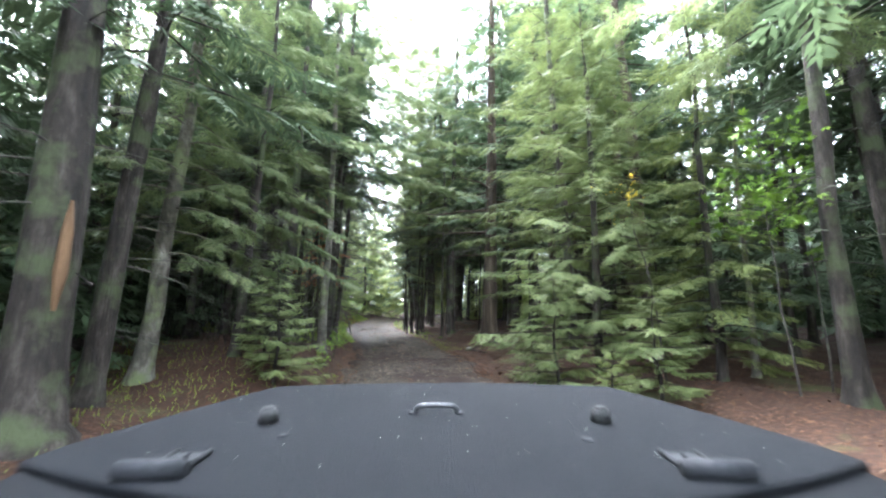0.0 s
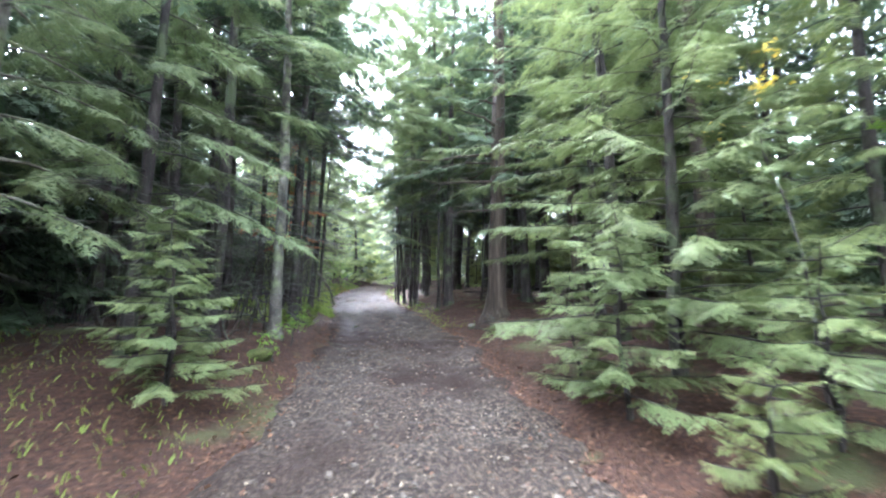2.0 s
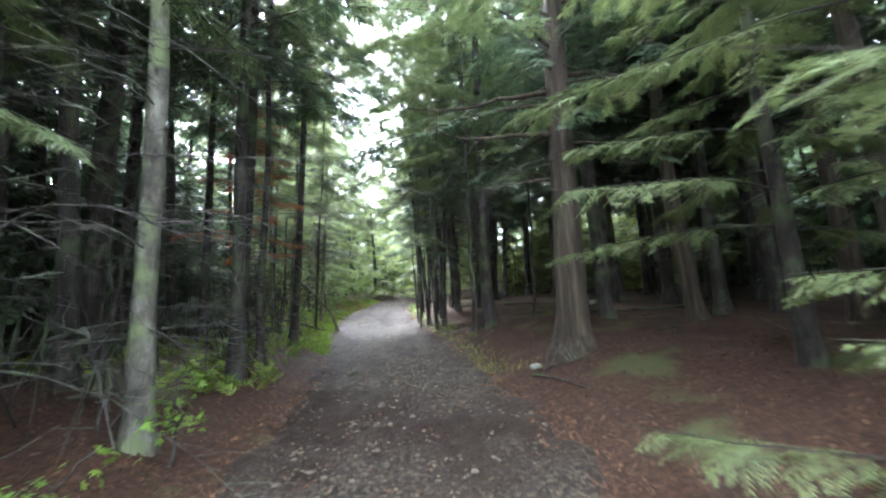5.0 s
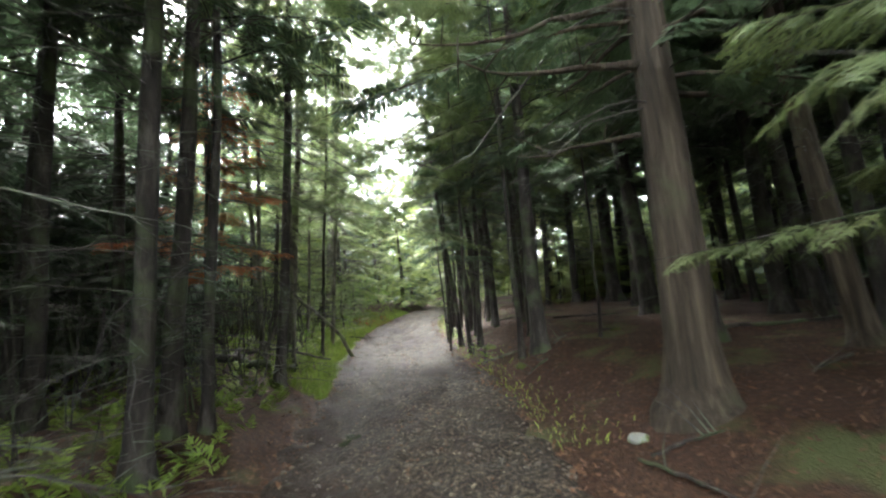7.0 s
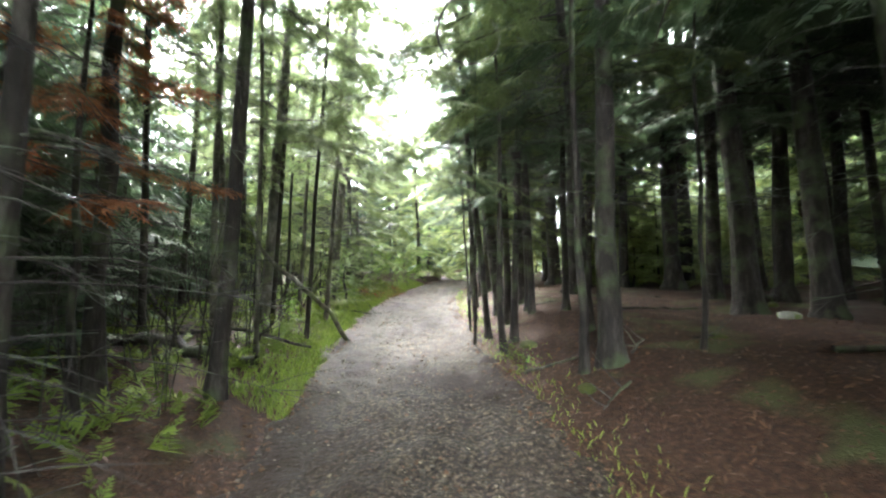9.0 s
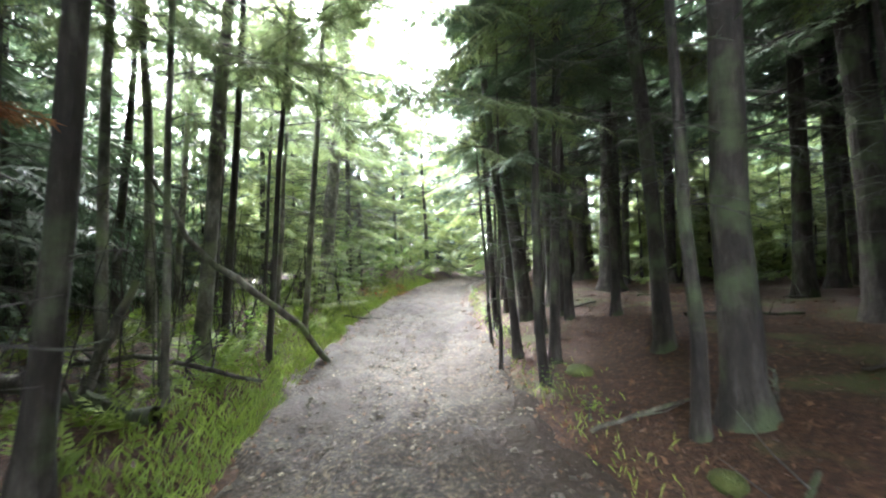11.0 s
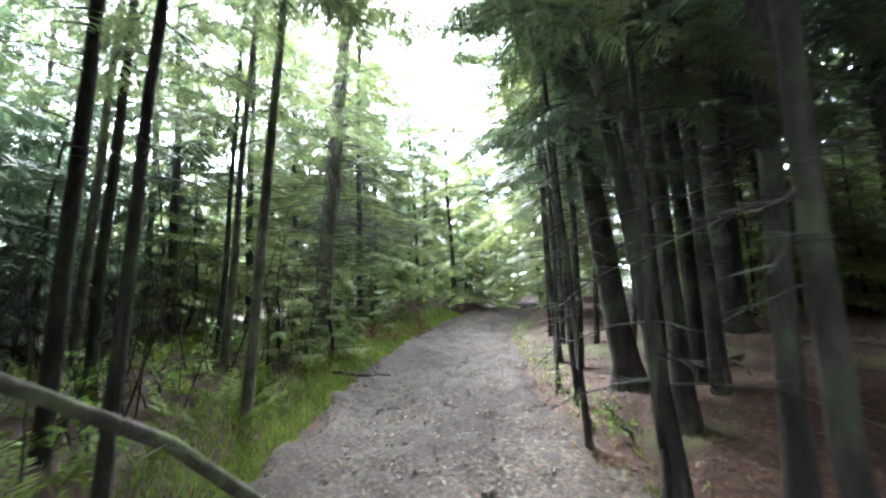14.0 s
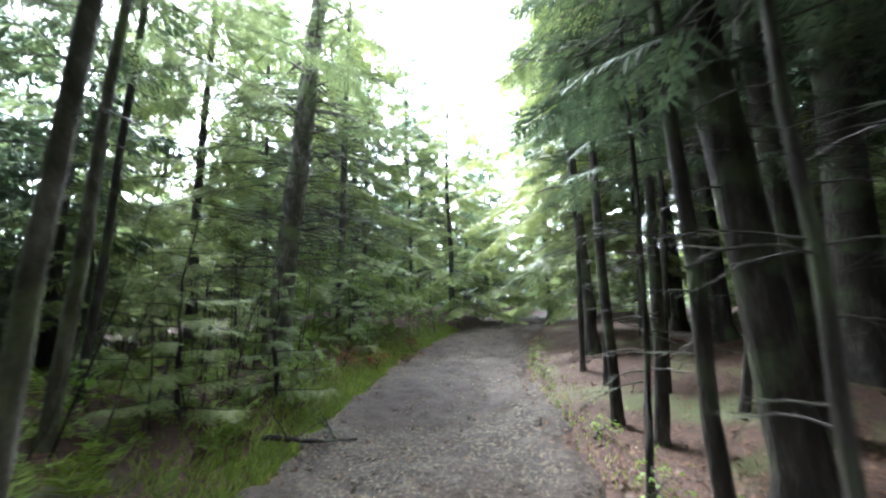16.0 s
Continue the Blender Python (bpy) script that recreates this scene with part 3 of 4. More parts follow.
stand("fir_tree", 164, -6.40, 23.80, height=2.2, radius=0.028, reach=0.85, count=32, needles=FIR_LIGHT, droop=0.2, rise=0.15, fill=0.9, label="small bright-green fir on the verge", **{**FULL, "spray_len": 0.26})
stand("fir_tree", 165, -6.20, 25.10, height=1.7, radius=0.025, reach=0.7, count=26, needles=FIR, droop=0.2, rise=0.15, fill=0.9, label="small green fir beside the half-dead spruce", **{**FULL, "spray_len": 0.24})
stand("fir_tree", 166, -7.20, 29.10, height=2.0, radius=0.028, reach=0.9, count=26, needles=FIR, droop=0.2, rise=0.15, fill=0.8, label="small green fir behind the verge", **{**FULL, "fine": SPRAYS_MID, "spray_len": 0.3})
stand("fir_tree", 167, -7.90, 30.70, height=2.6, radius=0.03, reach=1.1, count=30, needles=FIR, droop=0.2, rise=0.15, fill=0.8, label="young green fir behind the verge", **{**FULL, "fine": SPRAYS_MID, "spray_len": 0.32})
stand("hemlock_tree", 168, 2.9, 9.7, near=True, height=14.0, radius=0.10, lean=(-0.03, 0), crown_from=0.19, count=96, reach=2.5, fine=SPRAYS_MID, needles=FIR, droop=0.42, rise=0.3, spray_len=0.42, fill=0.62, dead=10, side_bias=(math.pi + 0.6, 0.2),
      label="hemlock whose green boughs reach out over the track")
stand("hemlock_tree", 169, -2.00, 29.70, near=True, height=16, radius=0.12, lean=(-0.05, 0), crown_from=0.19, count=96, reach=3.1, fine=SPRAYS_MID, needles=FIR_LIGHT, droop=0.6, cone=0.5, rise=0.2, spray_len=0.45, fill=1.0, dead=6, side_bias=(math.pi, 0.2),
      label="hemlock with a curtain of hanging light-green sprays")
for seed, x, y, tall, wide, low in [(190, -1.9, 32.8, 11, 2.1, 0.24), (191, -0.7, 31.3, 13, 2.4, 0.12), (192, 0.8, 35.2, 13, 2.7, 0.07), (193, -1.3, 37.2, 9, 2.1, 0.2)]:
    stand("hemlock_tree", seed, x, y, height=tall, radius=0.10, crown_from=low, count=72, reach=wide, fine=SPRAYS_PLAIN, needles=FIR_LIGHT, droop=0.6, cone=0.5, rise=0.2, spray_len=0.6, fill=0.9, dead=4, label="light-green hemlock with hanging sprays beside the track")
stand("hemlock_tree", 170, -1.80, 33.50, height=19, radius=0.13, crown_from=0.06, count=84, reach=3.0, fine=SPRAYS_MID, needles=HEMLOCK, droop=0.55, cone=0.5, spray_len=0.8, fill=0.9, dead=4, side_bias=(math.pi, 0.3), label="light-green hemlock at the bend of the track")
stand("hemlock_tree", 194, 3.35, 11.8, near=True, height=11, radius=0.10, lean=(-0.02, 0), crown_from=0.12, count=76, reach=2.3, fine=SPRAYS_MID, needles=FIR, droop=0.42, rise=0.3, spray_len=0.42, fill=0.8, dead=8, side_bias=(math.pi + 0.4, 0.2),
      label="green hemlock with wide boughs in front of the dark woods")
stand("spruce_tree", 171, -3.6, 9.7, near=True, height=11, radius=0.11, lean=(0.03, 0), crown_from=0.34, count=40, reach=2.2, dead=60, dead_from=0.06, dead_reach=2.2, fine=SPRAYS_MID, needles=HEMLOCK, droop=0.5, spray_len=0.45, fill=0.7,
      label="spruce with bare twiggy lower branches over the track's edge")
stand("spruce_tree", 172, -3.9, 8.3, near=True, height=10, radius=0.09, lean=(0.03, 0), crown_from=0.2, count=50, reach=2.2, dead=24, dead_from=0.06, dead_reach=1.8, fine=SPRAYS_MID, needles=HEMLOCK, droop=0.6, spray_len=0.45, fill=0.95,
      label="spruce with hanging moss-green sprays")
stand("rusty_spruce", 173, -4.40, 15.20, height=5.2, radius=0.04, near=True, crown_from=0.34, count=26, reach=1.35, dead=14, dead_from=0.1, fine=SPRAYS_MID, needles=RUST, droop=0.35, spray_len=0.38, fill=0.85, label="young spruce with rust-red dying needles")

stand("hemlock_tree", 174, -3.4, 12.9, near=True, height=17, radius=0.10, lean=(0.05, 0), crown_from=0.30, count=80, reach=3.4, fine=SPRAYS_MID, needles=HEMLOCK, droop=0.5, spray_len=0.55, fill=0.85, side_bias=(0.0, 0.40), dead=30, dead_from=0.05, dead_reach=1.8, cone=0.5,
      label="hemlock with twiggy dead boughs and light sprays above the track")
stand("hemlock_tree", 186, -4.05, 16.40, near=True, height=17, radius=0.085, lean=(0.06, 0), crown_from=0.32, count=86, reach=3.6, fine=SPRAYS_MID, needles=HEMLOCK, droop=0.5, spray_len=0.5, fill=1.1, side_bias=(0.0, 0.45), dead=16, dead_from=0.05, dead_reach=1.2, cone=0.45,
      label="slim hemlock with light boughs hanging high above the track")
# far hemlocks: lighter needles put the light among them into the colour
stand("hemlock_tree", 177, -8.90, 32.00, height=16, radius=0.13, crown_from=0.08, count=84, reach=2.9, needles=FIR_LIGHT, droop=0.5, spray_len=0.9, fill=0.9, dead=4, label="light-green hemlock beyond the verge")
stand("hemlock_tree", 178, -6.80, 37.70, height=10, radius=0.13, crown_from=0.05, count=70, reach=3.3, cone=0.6, needles=FIR_LIGHT, droop=0.5, spray_len=1.0, fill=0.65, dead=0, label="tall green hemlock at the far bend of the track")
stand("hemlock_tree", 179, -10.10, 27.70, height=11, radius=0.12, crown_from=0.10, count=80, reach=2.6, needles=FIR_LIGHT, droop=0.5, spray_len=0.85, fill=0.8, dead=6, label="light-green hemlock behind the half-dead spruce")
stand("hemlock_tree", 180, -2.90, 40.50, height=15, radius=0.14, crown_from=0.05, count=90, cone=0.5, reach=3.6, needles=FIR_LIGHT, droop=0.5, spray_len=1.2, fill=0.9, dead=0, label="green hemlock closing the view down the track")

# ---- the woods behind ----
KINDS = []
for n, how in enumerate([
        dict(height=16, radius=0.16, crown_from=0.30, count=50, reach=2.5, dead=26, spray_len=1.0, fill=0.58, needles=SPRUCE, dead_from=0.05, dead_reach=1.5),
        dict(height=15, radius=0.12, crown_from=0.28, count=50, reach=2.3, dead=26, spray_len=0.95, fill=0.58, needles=SPRUCE, dead_from=0.05, dead_reach=1.4),
        dict(height=17, radius=0.19, crown_from=0.32, count=50, reach=2.7, dead=26, spray_len=1.05, fill=0.58, needles=SPRUCE, bark=BARK_CEDAR, dead_reach=1.6),
        dict(height=12, radius=0.10, crown_from=0.22, count=46, reach=2.0, dead=12, spray_len=0.9, fill=0.8, needles=HEMLOCK, cone=0.5),
        dict(height=13, radius=0.11, crown_from=0.12, count=54, reach=2.4, dead=6, spray_len=0.95, fill=0.8, needles=HEMLOCK, droop=0.5, cone=0.6),
        # undergrowth firs, needles lightened in place of light falling on them
        dict(height=5.5, radius=0.05, crown_from=0.06, count=38, reach=1.7, dead=0, spray_len=0.7, fill=0.85, needles=FIR_LIGHT),
        dict(height=3, radius=0.035, crown_from=0.05, count=28, reach=1.2, dead=0, spray_len=0.5, fill=0.9, needles=FIR_LIGHT),
        dict(height=11, radius=0.11, crown_from=0.10, count=52, reach=2.1, dead=10, spray_len=0.95, fill=0.65, needles=SPRUCE, cone=0.5),
        dict(height=5.0, radius=0.06, crown_from=0.03, count=40, reach=1.9, dead=14, dead_from=0.02, dead_reach=1.8, spray_len=0.8, fill=0.8, needles=SPRUCE, cone=0.5),
        dict(height=16, radius=0.15, crown_from=0.27, count=64, reach=3.2, dead=44, spray_len=1.0, fill=0.7, needles=SPRUCE, dead_from=0.08, dead_reach=1.9, cone=0.55)]):
    KINDS.append(tree("forest_conifer", 300 + n, sides=7, fine=SPRAYS_WOODS, label=("dark conifer standing in the woods", "green young conifer in the undergrowth")[n in (5, 6, 8)], group="conifers of the woods", **how))
woods = np.random.default_rng(5)
used = [False] * len(KINDS)


def plant(kind, x, y):
    m = pose(x, y, float(land(x, y)) - 0.03, woods.uniform(-2.5, 2.5), woods.uniform(-2.5, 2.5), woods.uniform(0, 360)) @ Matrix.Scale(woods.uniform(0.88, 1.15), 4)
    if used[kind]:
        copy_thing(KINDS[kind], m)
    else:
        KINDS[kind].matrix_basis, used[kind] = m, True
    SPOTS.append((x, y))


for kind, (x, y) in enumerate([(9, 8), (-9.5, 5), (7.90, 18.90), (-10.30, 36.50), (9.20, 25.50), (6.10, 31.50), (-9.20, 24.70), (-10.5, 14), (-7.6, 14.6), (5.0, 24.8)]):
    plant(kind, x, y)
# conifers at negative y stand unseen behind the start, added to shade it
for x, y in [(-8.6, 9.5), (-9.2, 12.4), (-8.60, 15.80), (-10.90, 17.70), (-12.0, 11.2), (-11.7, 7.6), (-8.0, 6.6), (-12.9, 14.6), (-8.9, 3.2), (-6.8, 1.2), (-6.9, 8.3), (-11.90, 20.50), 
             (7.3, 12.3), (8.30, 15.30), (7.6, 4.2), (9.4, 11.2), (6.9, 8.7), (-4.6, -2.0), (-3.6, -5.2), (3.9, -1.5), (4.4, -4.6), (0.8, -8.6), (-1.4, -9.6), (6.2, 1.6), (8.8, 0.4), (-7.9, 12.0), (-9.90, 16.70), (-11.70, 16.10), (-13.70, 18.50), (-10.2, 10.8), (-13.2, 9.4), (-14.6, 13.0), (-12.90, 21.90), (-6.9, 5.2), (-15.50, 16.90), (-8.00, 18.40), (-9.50, 19.90)]:
    plant(7, x, y)
for x, y in [(-8.20, 17.10), (-7.30, 16.30), (-7.2, 10.0), (-8.2, 11.2), (-9.0, 13.6), (-6.6, 7.0), (-9.90, 20.70), (-7.0, 12.6), (-10.90, 23.10), (-11.30, 19.30), (-9.4, 8.6), (-10.50, 25.50), (-12.90, 24.10)]:
    plant(8, x, y)
for x, y in [(9.30, 33.90), (10.90, 36.10), (10.50, 31.90), (12.30, 33.90), (8.10, 36.90), (11.90, 30.10), (5.50, 37.50), (13.30, 31.70), (9.30, 21.70), (10.30, 24.10), (10.90, 19.90), (9.90, 17.30), (11.90, 22.30), (8.70, 28.50), (12.30, 26.10)]:
    plant(4, x, y)
for x, y in [(5.60, 25.10), (6.30, 22.00), (5.30, 18.10), (4.30, 15.90), (2.80, 16.70), (6.60, 19.50), (5.3, 11.0), (5.8, 13.3), (6.30, 16.50), (1.60, 28.40)]:
    plant(int(woods.choice([0, 1, 2])), x, y)
for n, (x, y) in enumerate([(5.20, 30.00), (6.50, 31.10), (4.30, 33.10), (7.60, 29.70), (5.90, 33.70), (2.70, 34.10), (4.70, 31.30), (8.30, 31.90), (3.70, 29.10), (5.70, 26.90), (6.90, 34.40), (8.90, 28.90), (2.20, 28.90), (3.00, 28.00), (4.00, 28.40), (5.90, 28.60), (2.60, 30.50), (6.70, 27.70), (7.70, 26.70), (3.40, 31.40)]):
    plant(5 + n % 2, x, y)
# tall conifers behind the light verge, and the dark thicket before it
for n, (x, y) in enumerate([(-9.4, 24.6), (-10.8, 31.0), (-12.4, 26.6), (-13.6, 22.8), (-14.2, 29.0), (-13.0, 32.4), (-15.4, 25.6), (-12.2, 36.4), (-16.5, 21.0)]):
    plant((1, 4, 3)[n % 3], x, y)
for n, (x, y) in enumerate([(-4.6, 11.6), (-5.2, 12.5), (-6.2, 10.7), (-6.0, 13.9), (-6.6, 11.6)]):
    plant((1, 0, 1, 1)[n % 4], x, y)
for x, y in [(4.7, 22.5), (5.4, 19.4), (6.8, 21.0), (6.4, 23.4), (3.0, 29.8), (2.2, 32.0), (1.4, 34.2), (3.6, 34.0), (7.2, 18.4), (8.4, 22.8), (8.8, 19.6), (2.6, 27.4), (0.4, 32.6), (5.2, 16.6)]:
    plant(9, x, y)
tries, planted = 0, 0
while tries < 6000 and planted < 95:
    tries += 1
    # y below 0 adds more unseen trees shading the start
    y = woods.uniform(-9, 46)
    off = woods.choice((-1, 1)) * (3.1 + 12.5 * woods.uniform(0, 1) ** 1.2)
    x = float(centre(y)) + off
    if 14.5 < y < 29 and -2.5 < x < 4.4:
        continue
    open_left, clearing = -13 < off < 0 and 19 < y < 36, off > 5.5 and 26.5 < y < 35
    gap = 1.5 if not (open_left or clearing) else 1.9
    if min((x - a) ** 2 + (y - b) ** 2 for a, b in SPOTS) < (gap * woods.uniform(0.8, 1.3)) ** 2:
        continue
    if clearing:
        kind = int(woods.choice([5, 6, 6]))
    elif open_left:
        kind = int(woods.choice([5, 6, 6, 6]))
    elif off > 0 and 14 < y < 27 and off < 9:
        kind = int(woods.choice([9, 9, 2, 1]))
    elif 0 < off and 26.5 < y < 38:
        kind = int(woods.choice([5, 5, 6]))
    elif off > 0 and y >= 27:
        kind = int(woods.choice([0, 2, 4, 5, 5]))
    elif abs(off) < 5:
        kind = int(woods.choice([0, 1, 1]))
    else:
        kind = int(woods.choice([0, 1, 0, 4, 4, 5]))
    plant(kind, x, y)
    planted += 1

# the far woods, past all that can be counted
far, far_rng = Pile(), np.random.default_rng(8)
count = 0
while count < 430:
    if count % 3:
        y = far_rng.uniform(-12, 62)
        x = float(centre(y)) + far_rng.choice((-1, 1)) * far_rng.uniform(14, 30)
    else:
        x, y = far_rng.uniform(-34, 40), far_rng.choice((far_rng.uniform(-22, -9), far_rng.uniform(45, 75), far_rng.uniform(45, 75)))
        if abs(x - float(centre(y))) < 2.5:
            continue
    count += 1
    base, tall = float(land(x, y)), far_rng.uniform(8, 16) * (0.6 if x < centre(y) and 12 < y < 44 else 1.0)
    tube(far, [(x, y, base - 0.5), (x, y, base + tall * 0.5), (x, y, base + tall)], [0.15, 0.10, 0.03], 5)
    for k in range(28):
        u = (k + far_rng.uniform(0, 1)) / 28
        t2 = k * 2.4
        put_spray(far, SPRAYS_FAR, np.array([x, y, base + 0.2 + tall * 0.97 * u ** 1.2]), np.array([math.cos(t2), math.sin(t2), -0.25]), 3.2 * (1 - u) ** 0.5 + 0.5, far_rng.normal(0, 0.4), far_rng)
tagged(new("far_woods", far.mesh("far_woods", SPRUCE)), "distant dark conifer woods", "woods", kind="stuff")


# ---- maple boughs and low plants ----
def leaf_shape(rng, lobes=5):
    """A lobed leaf as a fan of four-cornered faces, one long."""
    pts, quads = [np.zeros(3)], []
    for k in range(lobes):
        a = radians(-100 + 200 * k / (lobes - 1))
        r = (0.75, 0.95, 1.1, 0.95, 0.75)[k]
        for da, f in ((-0.28, 0.5), (0.0, 1.0), (0.28, 0.5)):
            pts.append(np.array([math.sin(a + da) * r * f, 0.25 + math.cos(a + da) * r * f, -0.12 * f * f]))
        b = 1 + 3 * k
        quads.append([0, b, b + 1, b + 2])
    return np.array(pts), np.array(quads)


LEAF_PTS, LEAF_QUADS = leaf_shape(None)


def put_leaf(pile, at, size, rng, flat=0.5):
    turn = Euler((rng.normal(0, flat), rng.normal(0, flat), rng.uniform(0, 6.28))).to_matrix()
    pile.add(np.asarray(at) + (LEAF_PTS @ np.array(turn).T) * size, LEAF_QUADS)


def maple(seed, x, y, height, label, leaves=LEAF, count=90, size=0.06, start=0.4, reach=0.7):
    rng = np.random.default_rng(seed)
    root = new("maple_sapling")
    stem, green = Pile(), Pile()
    line = trunk_line(height, (rng.uniform(-0.1, 0.1), 0.05), 0.03, rng, 8)
    tube(stem, line, np.linspace(0.018, 0.004, 8), 5)
    for i in range(max(6, count // 10)):
        h = height * rng.uniform(start, 1)
        p = np.array([np.interp(h, line[:, 2], line[:, 0]), np.interp(h, line[:, 2], line[:, 1]), h])
        a = rng.uniform(0, 6.28)
        q = p + np.array([math.cos(a), math.sin(a), 0.15]) * reach * rng.uniform(0.4, 1)
        tube(stem, [p, (p + q) / 2 + (0, 0, 0.05), q], [0.006, 0.004, 0.002], 4)
        for k in range(10):
            put_leaf(green, p + (q - p) * rng.uniform(0.3, 1.05) + rng.normal(0, 0.06, 3), size * rng.uniform(0.7, 1.2), rng)
    part("stem", stem, DEAD, root)["kind"] = "stuff"
    part("leaves", green, leaves, root)["kind"] = "stuff"
    set_down(root, x, y)
    return tagged(root, label, "sapling", "maple saplings")


maple(401, 4.35, 5.5, 3.7, "maple sapling with bright-green leaves", count=420, size=0.085, start=0.55, reach=0.9)
maple(402, 5.1, 5.9, 3.5, "maple sapling with bright-green leaves", count=160, size=0.075, start=0.5, reach=0.8)
maple(403, 3.2, 6.4, 3.3, "maple sapling with yellow autumn leaves", leaves=YELLOW, count=26, size=0.04, start=0.75, reach=0.5)
maple(404, -2.6, 10.5, 0.7, "low leafy green sapling at the track's edge", count=90, size=0.05, start=0.3, reach=0.3)
maple(405, -2.45, 9.3, 0.5, "low leafy green sapling at the track's edge", count=60, size=0.05, start=0.3, reach=0.25)
for n, (x, y, h) in enumerate([(-7.20, 30.10, 1.9), (-8.10, 28.70, 2.2), (-6.80, 32.00, 1.6), (-7.60, 33.10, 2.3), (-6.60, 34.30, 1.8), (-8.70, 30.90, 2.5), (-6.20, 35.90, 2.0), (-1.60, 37.00, 2.2), (-6.90, 37.90, 2.6)]):
    maple(480 + n, x, y, h, "leafy green shrub behind the verge", count=260, size=0.06, start=0.12, reach=0.75)
for n, (x, y) in enumerate([(-6.30, 28.50), (-6.60, 27.80), (-6.05, 29.70), (-6.45, 31.10)]):
    maple(495 + n, x, y, 0.35, "rust-brown dying bracken on the verge", leaves=RUST, count=90, size=0.045, start=0.2, reach=0.35)
for n in range(22):
    r2 = np.random.default_rng(420 + n)
    y = r2.uniform(17, 34)
    x = float(centre(y)) - r2.uniform(2.0, 4.0)
    maple(420 + n, x, y, r2.uniform(0.25, 0.8), "low leafy weed on the mossy verge", count=50, size=r2.uniform(0.03, 0.05), start=0.2, reach=0.22)
for n in range(10):
    r2 = np.random.default_rng(450 + n)
    y = r2.uniform(17, 30)
    maple(450 + n, float(centre(y)) + r2.uniform(1.55, 1.9), y, r2.uniform(0.15, 0.3), "low weed beside the track", count=30, size=0.03, start=0.2, reach=0.15)


# ---- ground cover ----
def blades(name, label, mat, count, seed, where, tall=(0.05, 0.14)):
    rng, pile = np.random.default_rng(seed), Pile()
    for i in range(count):
        x, y = where(rng)
        z = float(land(x, y)) - 0.01
        h, a = rng.uniform(*tall), rng.uniform(0, 6.28)
        d, s = np.array([math.cos(a), math.sin(a), 0]) * h * rng.uniform(0.2, 0.9), np.array([-math.sin(a), math.cos(a), 0]) * rng.uniform(0.003, 0.007)
        p = np.array([x, y, z])
        pile.add([p - s, p + s, p + d * 0.5 + s * 0.7 + (0, 0, h * 0.7), p + d + (0, 0, h)], [[0, 1, 2, 3]])
    return tagged(new(name, pile.mesh(name, mat)), label, "grass", kind="stuff")


def verge_left(rng):
    y = rng.uniform(16.5, 36)
    return float(centre(y)) - 1.38 - abs(rng.normal(0, 0.45)), y


def verge_right(rng):
    y = rng.uniform(14, 34)
    return float(centre(y)) + 1.45 + abs(rng.normal(0, 0.32)), y


blades("verge_grass", "bright green moss and grass along the track's edge", GRASS, 16000, 21, verge_left)
blades("sparse_grass", "sparse grass along the track's shaded edge", GRASS, 1100, 22, verge_right, (0.04, 0.1))
blades("undergrowth_grass", "low grass and fern patches under the trees", GRASS, 1800, 23, lambda r: (r.uniform(-6.5, -2.0), r.uniform(3.5, 9)), (0.03, 0.10))


sticks, r6 = Pile(), np.random.default_rng(61)
for i in range(900):
    y = r6.uniform(9, 27)
    x = float(centre(y)) - r6.uniform(2.3, 8.5)
    h, a = r6.uniform(0.3, 2.2), r6.uniform(0, 6.28)
    lean = r6.uniform(0.02, 0.5) * h
    p = np.array([x, y, float(land(x, y)) - 0.05])
    q = p + (math.cos(a) * lean, math.sin(a) * lean, h)
    m = (p + q) / 2 + r6.normal(0, 0.05, 3)
    tube(sticks, [p, m, q], [0.004 + 0.005 * h, 0.004 + 0.002 * h, 0.002], 4)
    for k in range(3):
        s0 = p + (q - p) * r6.uniform(0.3, 0.95)
        d = r6.normal(0, 1, 3) * 0.14 * h
        tube(sticks, [s0, s0 + d * 0.6, s0 + d], [0.004, 0.003, 0.0015], 3)
tagged(new("undergrowth_sticks", sticks.mesh("undergrowth_sticks", BARK)), "thicket of thin bare stems under the trees", "undergrowth", kind="stuff")
herbs, r7 = Pile(), np.random.default_rng(62)
for i in range(1500):
    y = r7.uniform(12, 33)
    x = float(centre(y)) - 1.9 - abs(r7.normal(0, 2.6))
    a = r7.uniform(0, 6.28)
    put_spray(herbs, SPRAYS_WOODS, np.array([x, y, float(land(x, y))]), np.array([math.cos(a), math.sin(a), r7.uniform(0.3, 1.4)]), r7.uniform(0.15, 0.45), r7.normal(0, 0.5), r7)
tagged(new("ferns", herbs.mesh("ferns", GRASS)), "low green ferns and herbs under the trees", "undergrowth", kind="stuff")


def scatter(name, label, category, mat, count, seed, where, size, flat=0.25, lift=0.012):
    rng, pile = np.random.default_rng(seed), Pile()
    for i in range(count):
        x, y, z = where(rng)
        put_leaf(pile, (x, y, z + lift), rng.uniform(*size), rng, flat)
    return tagged(new(name, pile.mesh(name, mat)), label, category, kind="stuff")


def on_road(rng):
    y = rng.uniform(2, 40)
    x = float(centre(y)) + rng.normal(0, 0.7)
    return x, y, road_height(x, y)


def on_floor(rng):
    y = rng.uniform(2, 32)
    x = float(centre(y)) + rng.choice((-1, 1, 1)) * rng.uniform(1.5, 7)
    return x, y, float(land(x, y))


scatter("fallen_leaves", "brown fallen leaves on the track", "leaves", DEAD_LEAF, 3500, 31, on_road, (0.02, 0.045))
scatter("pale_fallen_leaves", "pale wet fallen leaves on the track", "leaves", PALE_LEAF, 1600, 32, on_road, (0.014, 0.032))
